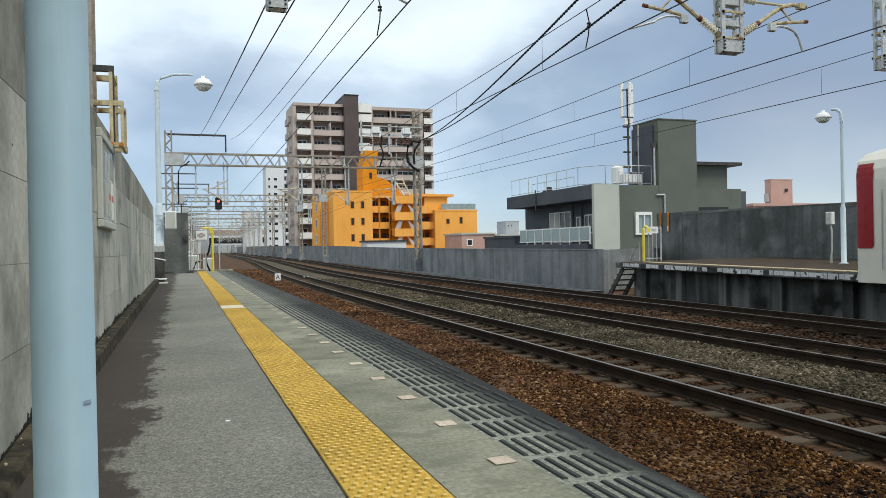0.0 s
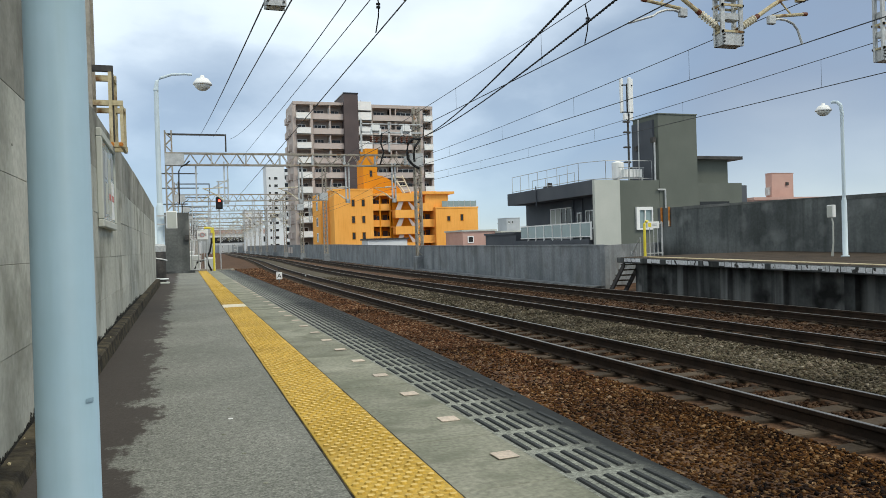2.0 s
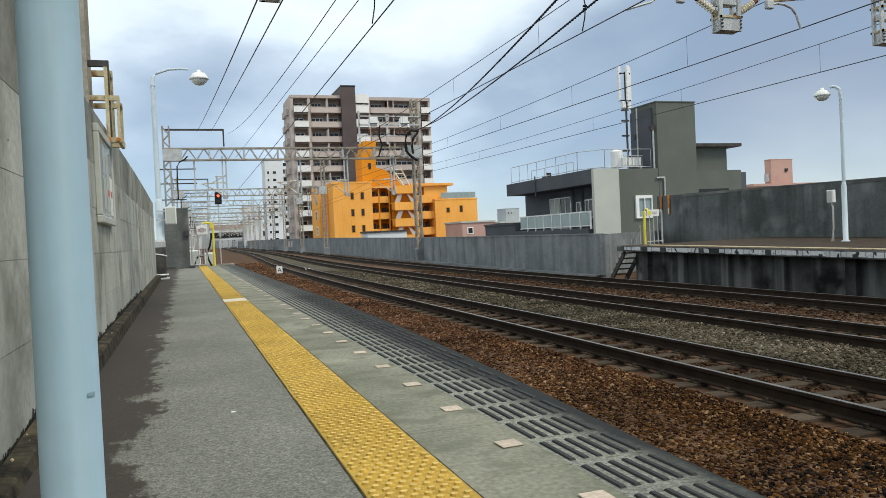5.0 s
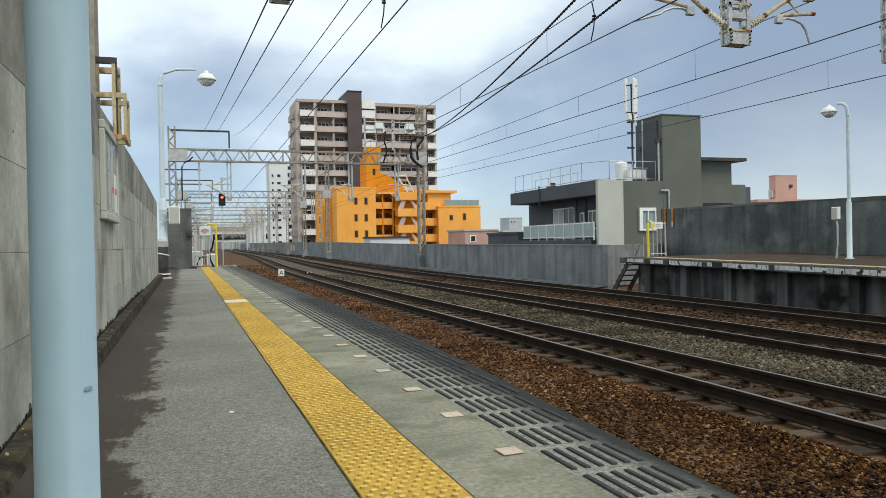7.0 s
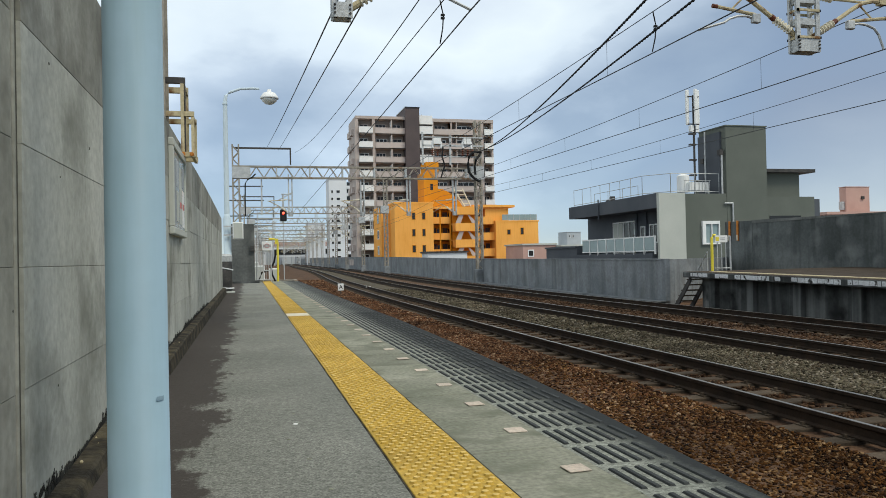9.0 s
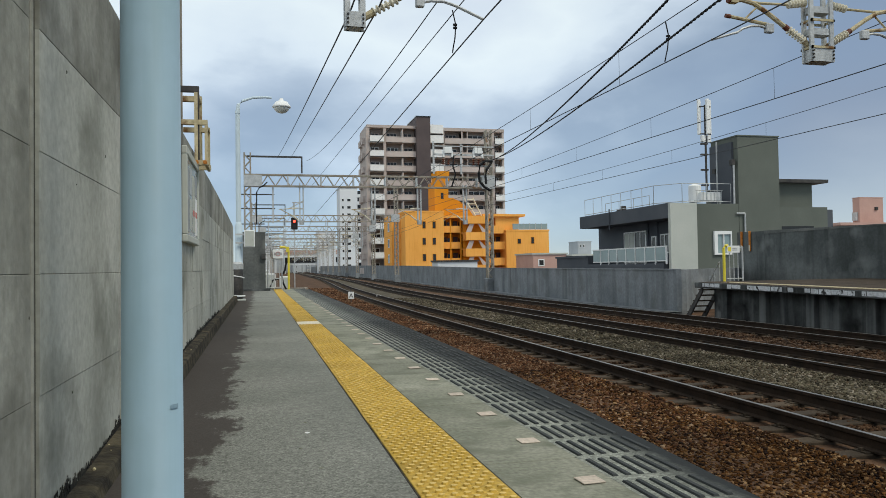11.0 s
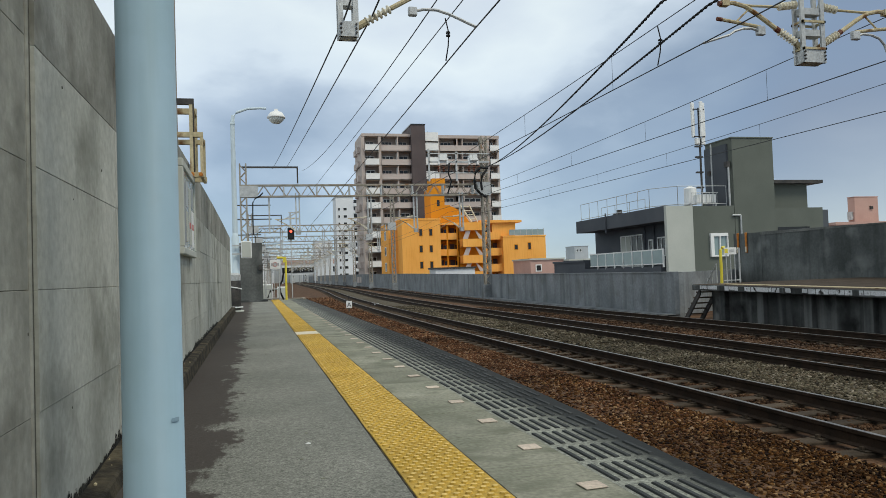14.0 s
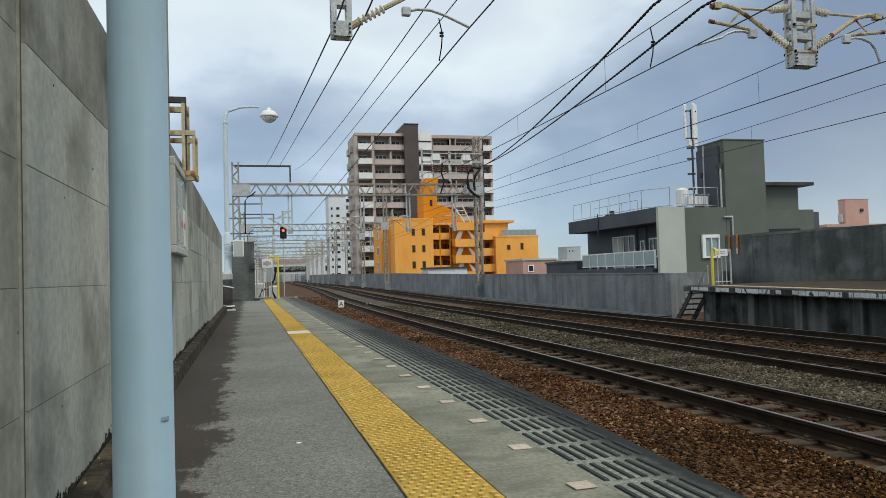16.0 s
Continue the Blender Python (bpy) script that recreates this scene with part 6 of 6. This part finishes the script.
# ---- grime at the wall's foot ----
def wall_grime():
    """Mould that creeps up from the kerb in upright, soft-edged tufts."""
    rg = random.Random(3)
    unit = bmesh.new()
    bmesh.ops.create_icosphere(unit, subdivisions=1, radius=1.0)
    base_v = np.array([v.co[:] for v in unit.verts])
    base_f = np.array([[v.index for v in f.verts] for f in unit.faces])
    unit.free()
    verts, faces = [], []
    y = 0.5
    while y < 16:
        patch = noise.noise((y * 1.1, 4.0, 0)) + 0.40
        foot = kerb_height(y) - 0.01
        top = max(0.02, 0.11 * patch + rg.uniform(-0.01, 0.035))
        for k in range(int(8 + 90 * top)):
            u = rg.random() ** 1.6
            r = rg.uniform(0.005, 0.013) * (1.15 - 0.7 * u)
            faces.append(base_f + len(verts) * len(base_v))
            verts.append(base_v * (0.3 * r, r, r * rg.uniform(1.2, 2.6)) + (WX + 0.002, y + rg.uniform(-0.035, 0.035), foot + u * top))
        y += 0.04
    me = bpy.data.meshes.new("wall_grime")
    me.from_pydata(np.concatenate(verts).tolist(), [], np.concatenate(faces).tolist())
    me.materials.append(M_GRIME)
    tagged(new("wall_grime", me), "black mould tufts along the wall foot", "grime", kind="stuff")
    bm = bmesh.new()
    for k in range(26):
        y = rg.uniform(2.2, 9)
        x = WX + rg.uniform(0.015, 0.07)
        r = rg.uniform(0.003, 0.010)
        bmesh.ops.create_icosphere(bm, subdivisions=1, radius=r, matrix=pose(x, y, kerb_height(y) - 0.004 + r * 0.4))
    tagged(part("crumbs", bm, M_TAN, None), "pale crumbs of mortar and dry leaves on the kerb", "debris", kind="stuff")


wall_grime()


# ---- loose ballast stones ----
def stone_material(name, tones):
    m = bpy.data.materials.new(name)
    m.use_nodes = True
    nt = m.node_tree
    p = nt.nodes["Principled BSDF"]
    g = nt.nodes.new("ShaderNodeNewGeometry")
    r = nt.nodes.new("ShaderNodeValToRGB")
    r.color_ramp.elements[0].color = (*tones[0], 1)
    r.color_ramp.elements[1].color = (*tones[-1], 1)
    for k, c in enumerate(tones[1:-1]):
        e = r.color_ramp.elements.new((k + 1) / (len(tones) - 1))
        e.color = (*c, 1)
    nt.links.new(g.outputs["Random Per Island"], r.inputs[0])
    n = nt.nodes.new("ShaderNodeTexNoise"); n.inputs["Scale"].default_value = 90
    n2 = nt.nodes.new("ShaderNodeTexNoise"); n2.inputs["Scale"].default_value = 0.9
    tc = nt.nodes.new("ShaderNodeTexCoord")
    for q in (n, n2):
        nt.links.new(tc.outputs["Object"], q.inputs["Vector"])
    mr = nt.nodes.new("ShaderNodeMapRange"); nt.links.new(n2.outputs["Fac"], mr.inputs[0])
    mr.inputs[1].default_value, mr.inputs[2].default_value, mr.inputs[3].default_value, mr.inputs[4].default_value = 0.3, 0.7, 0.36, 1.08
    mr2 = nt.nodes.new("ShaderNodeMapRange"); nt.links.new(n.outputs["Fac"], mr2.inputs[0])
    mr2.inputs[3].default_value, mr2.inputs[4].default_value = 0.6, 1.4
    mu = nt.nodes.new("ShaderNodeMath"); mu.operation = "MULTIPLY"
    nt.links.new(mr.outputs[0], mu.inputs[0]); nt.links.new(mr2.outputs[0], mu.inputs[1])
    hs = nt.nodes.new("ShaderNodeHueSaturation"); nt.links.new(r.outputs[0], hs.inputs["Color"]); nt.links.new(mu.outputs[0], hs.inputs["Value"])
    nt.links.new(hs.outputs[0], p.inputs["Base Color"])
    p.inputs["Roughness"].default_value = 0.95
    p.inputs["Specular IOR Level"].default_value = 0.1
    return m


M_RUSTSTONE = stone_material("rusty_stones", [(0.008, 0.005, 0.003), (0.022, 0.010, 0.005), (0.062, 0.026, 0.008), (0.115, 0.048, 0.013), (0.038, 0.018, 0.008), (0.15, 0.070, 0.022), (0.33, 0.21, 0.11)])
M_REDSTONE = stone_material("reddish_stones", [(0.022, 0.011, 0.007), (0.060, 0.026, 0.014), (0.12, 0.052, 0.026), (0.17, 0.078, 0.036), (0.085, 0.038, 0.020), (0.22, 0.115, 0.060), (0.36, 0.25, 0.16)])
M_DULLSTONE = stone_material("dull_brown_stones", [(0.016, 0.009, 0.006), (0.036, 0.019, 0.011), (0.060, 0.031, 0.017), (0.085, 0.046, 0.025), (0.10, 0.058, 0.034), (0.16, 0.11, 0.075)])
M_BLACKSTONE = stone_material("near_black_stones", [(0.006, 0.005, 0.005), (0.012, 0.009, 0.008), (0.022, 0.014, 0.011), (0.040, 0.022, 0.014)])
M_GREYSTONE = stone_material("grey_stones", [(0.032, 0.028, 0.020), (0.066, 0.055, 0.037), (0.10, 0.088, 0.060), (0.15, 0.133, 0.092), (0.078, 0.056, 0.036), (0.30, 0.265, 0.21)])

CUBE = np.array([(-1, -1, -1), (1, -1, -1), (1, 1, -1), (-1, 1, -1), (-1, -1, 1), (1, -1, 1), (1, 1, 1), (-1, 1, 1)], float)
CFACES = np.array([(0, 3, 2, 1), (4, 5, 6, 7), (0, 1, 5, 4), (1, 2, 6, 5), (2, 3, 7, 6), (3, 0, 4, 7)])


def stones(label, material, areas, seed):
    """Angular stones strewn over rectangles (x0, x1, y0, y1, per square metre, size, height)."""
    rg = np.random.RandomState(seed)
    verts, n_all = [], 0
    for x0, x1, y0, y1, dens, size, z in areas:
        n = int((x1 - x0) * (y1 - y0) * dens)
        c = np.stack([rg.uniform(x0, x1, n), rg.uniform(y0, y1, n), np.full(n, z)], 1)
        c[:, 0] += np.interp(c[:, 1], _bend_y, _bend_x)
        s = size * rg.uniform(0.55, 1.25, (n, 1, 1)) * np.array([1.0, 1.0, 0.7])
        v = CUBE[None] * rg.uniform(0.35, 1.05, (n, 8, 1)) * s * rg.uniform(0.6, 1.15, (n, 1, 3))
        a, b = rg.uniform(0, 6.28, n), rg.uniform(-0.7, 0.7, n)
        ca, sa, cb, sb = np.cos(a), np.sin(a), np.cos(b), np.sin(b)
        x, y_, zz = v[..., 0].copy(), v[..., 1].copy(), v[..., 2].copy()
        x, zz = x * cb[:, None] + zz * sb[:, None], zz * cb[:, None] - x * sb[:, None]
        x, y_ = x * ca[:, None] - y_ * sa[:, None], x * sa[:, None] + y_ * ca[:, None]
        v = np.stack([x, y_, zz], -1) + c[:, None] + rg.uniform(-0.006, 0.018, (n, 1, 1)) * np.array([0, 0, 1.0])
        verts.append(v.reshape(-1, 3))
        n_all += n
    v = np.concatenate(verts)
    f = (CFACES[None] + (np.arange(n_all) * 8)[:, None, None]).reshape(-1, 4)
    me = bpy.data.meshes.new("ballast_stones")
    me.vertices.add(len(v)); me.vertices.foreach_set("co", v.ravel())
    me.loops.add(f.size); me.loops.foreach_set("vertex_index", f.ravel().astype(np.int32))
    me.polygons.add(len(f)); me.polygons.foreach_set("loop_start", (np.arange(len(f)) * 4).astype(np.int32))
    me.update(calc_edges=True)
    me.validate()
    me.materials.append(material)
    tagged(new("ballast_stones", me), label, "ballast", kind="stuff")


stones("loose rust-brown ballast stones beside the platform", M_RUSTSTONE,
       [(2.0, 5.52, -8, 1.5, 260, 0.04, -0.925), (2.1, 5.52, 1.5, 9, 2200, 0.0195, -0.925), (2.3, 5.52, 9, 13, 450, 0.024, -0.925)], 4)
stones("loose reddish ballast stones farther along the platform", M_REDSTONE,
       [(2.3, 5.52, 7, 13, 450, 0.024, -0.925), (2.3, 5.52, 13, 20, 900, 0.026, -0.925), (2.4, 5.52, 20, 45, 260, 0.038, -0.925), (2.4, 5.52, 45, 75, 60, 0.06, -0.925)], 24)
stones("loose dull brown ballast stones within the tracks", M_DULLSTONE,
       [(6.05, 6.95, 4, 16, 520, 0.024, -0.955), (6.05, 6.95, 16, 34, 150, 0.038, -0.955), (10.9, 12.6, 8, 40, 210, 0.038, -0.935),
        (9.45, 10.35, 8, 30, 170, 0.038, -0.955), (12.95, 13.9, 10, 30, 110, 0.042, -0.955)], 14)
# near-black stones, densest next to the platform
stones("near-black ballast stones below the platform edge", M_BLACKSTONE,
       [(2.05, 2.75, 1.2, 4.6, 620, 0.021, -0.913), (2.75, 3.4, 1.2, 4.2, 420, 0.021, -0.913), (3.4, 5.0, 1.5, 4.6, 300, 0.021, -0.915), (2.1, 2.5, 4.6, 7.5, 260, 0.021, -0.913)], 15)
stones("loose greyish ballast stones between the tracks", M_GREYSTONE,
       [(7.5, 9.0, 5, 16, 700, 0.027, -0.86), (7.5, 9.0, 16, 45, 200, 0.042, -0.86)], 9)

spots = random.Random(21)
for k in range(14):
    x, y = (0.28, 4.67) if k == 0 else (spots.uniform(0.0, 0.6), spots.uniform(2.5, 14))
    bm = bmesh.new()
    r = 0.016 if k == 0 else spots.uniform(0.006, 0.013)
    lathe(bm, [(r, 0.0), (r * 0.9, 0.003), (r * 0.2, 0.004)], (0, 0, 0), 9)
    ob = part("gum_spot", bm, M_SLAB if k else M_WHITE, None)
    ob.location = (x, y, 0.0)
    tagged(ob, "pale flattened gum spot on the asphalt", "stain", "gum spots")

# tie holes and pits in the wall's face
pits = random.Random(8)
for k in range(22):
    bm = bmesh.new()
    r = pits.uniform(0.003, 0.008)
    lathe(bm, [(r, 0.0), (r * 0.8, 0.002), (r * 0.3, 0.0025)], (0, 0, 0), 7, (1, 0, 0))
    ob = part("pit", bm, M_JOINT, bpy.data.objects["wall_west"])
    ob.location = (WX + 0.0025, pits.uniform(2.0, 13.0), pits.uniform(0.35, 2.3))


# ---- what moves ----
def motions():
    rows = ((0, 10.84), (0.3, 10.80), (0.5, 10.66), (0.8, 10.50), (1.0, 10.35), (1.2, 10.14), (1.5, 9.72), (2.0, 8.9), (3.0, 6.5), (4.0, 3.1),
            (6.0, -6.0), (8.0, -17.5), (10.0, -31.0), (12.0, -46.0), (14.0, -63.0), (16.0, -82.0))
    walk(coach, [(t, pose(TRACKS[2], y, 0)) for t, y in rows])


motions()
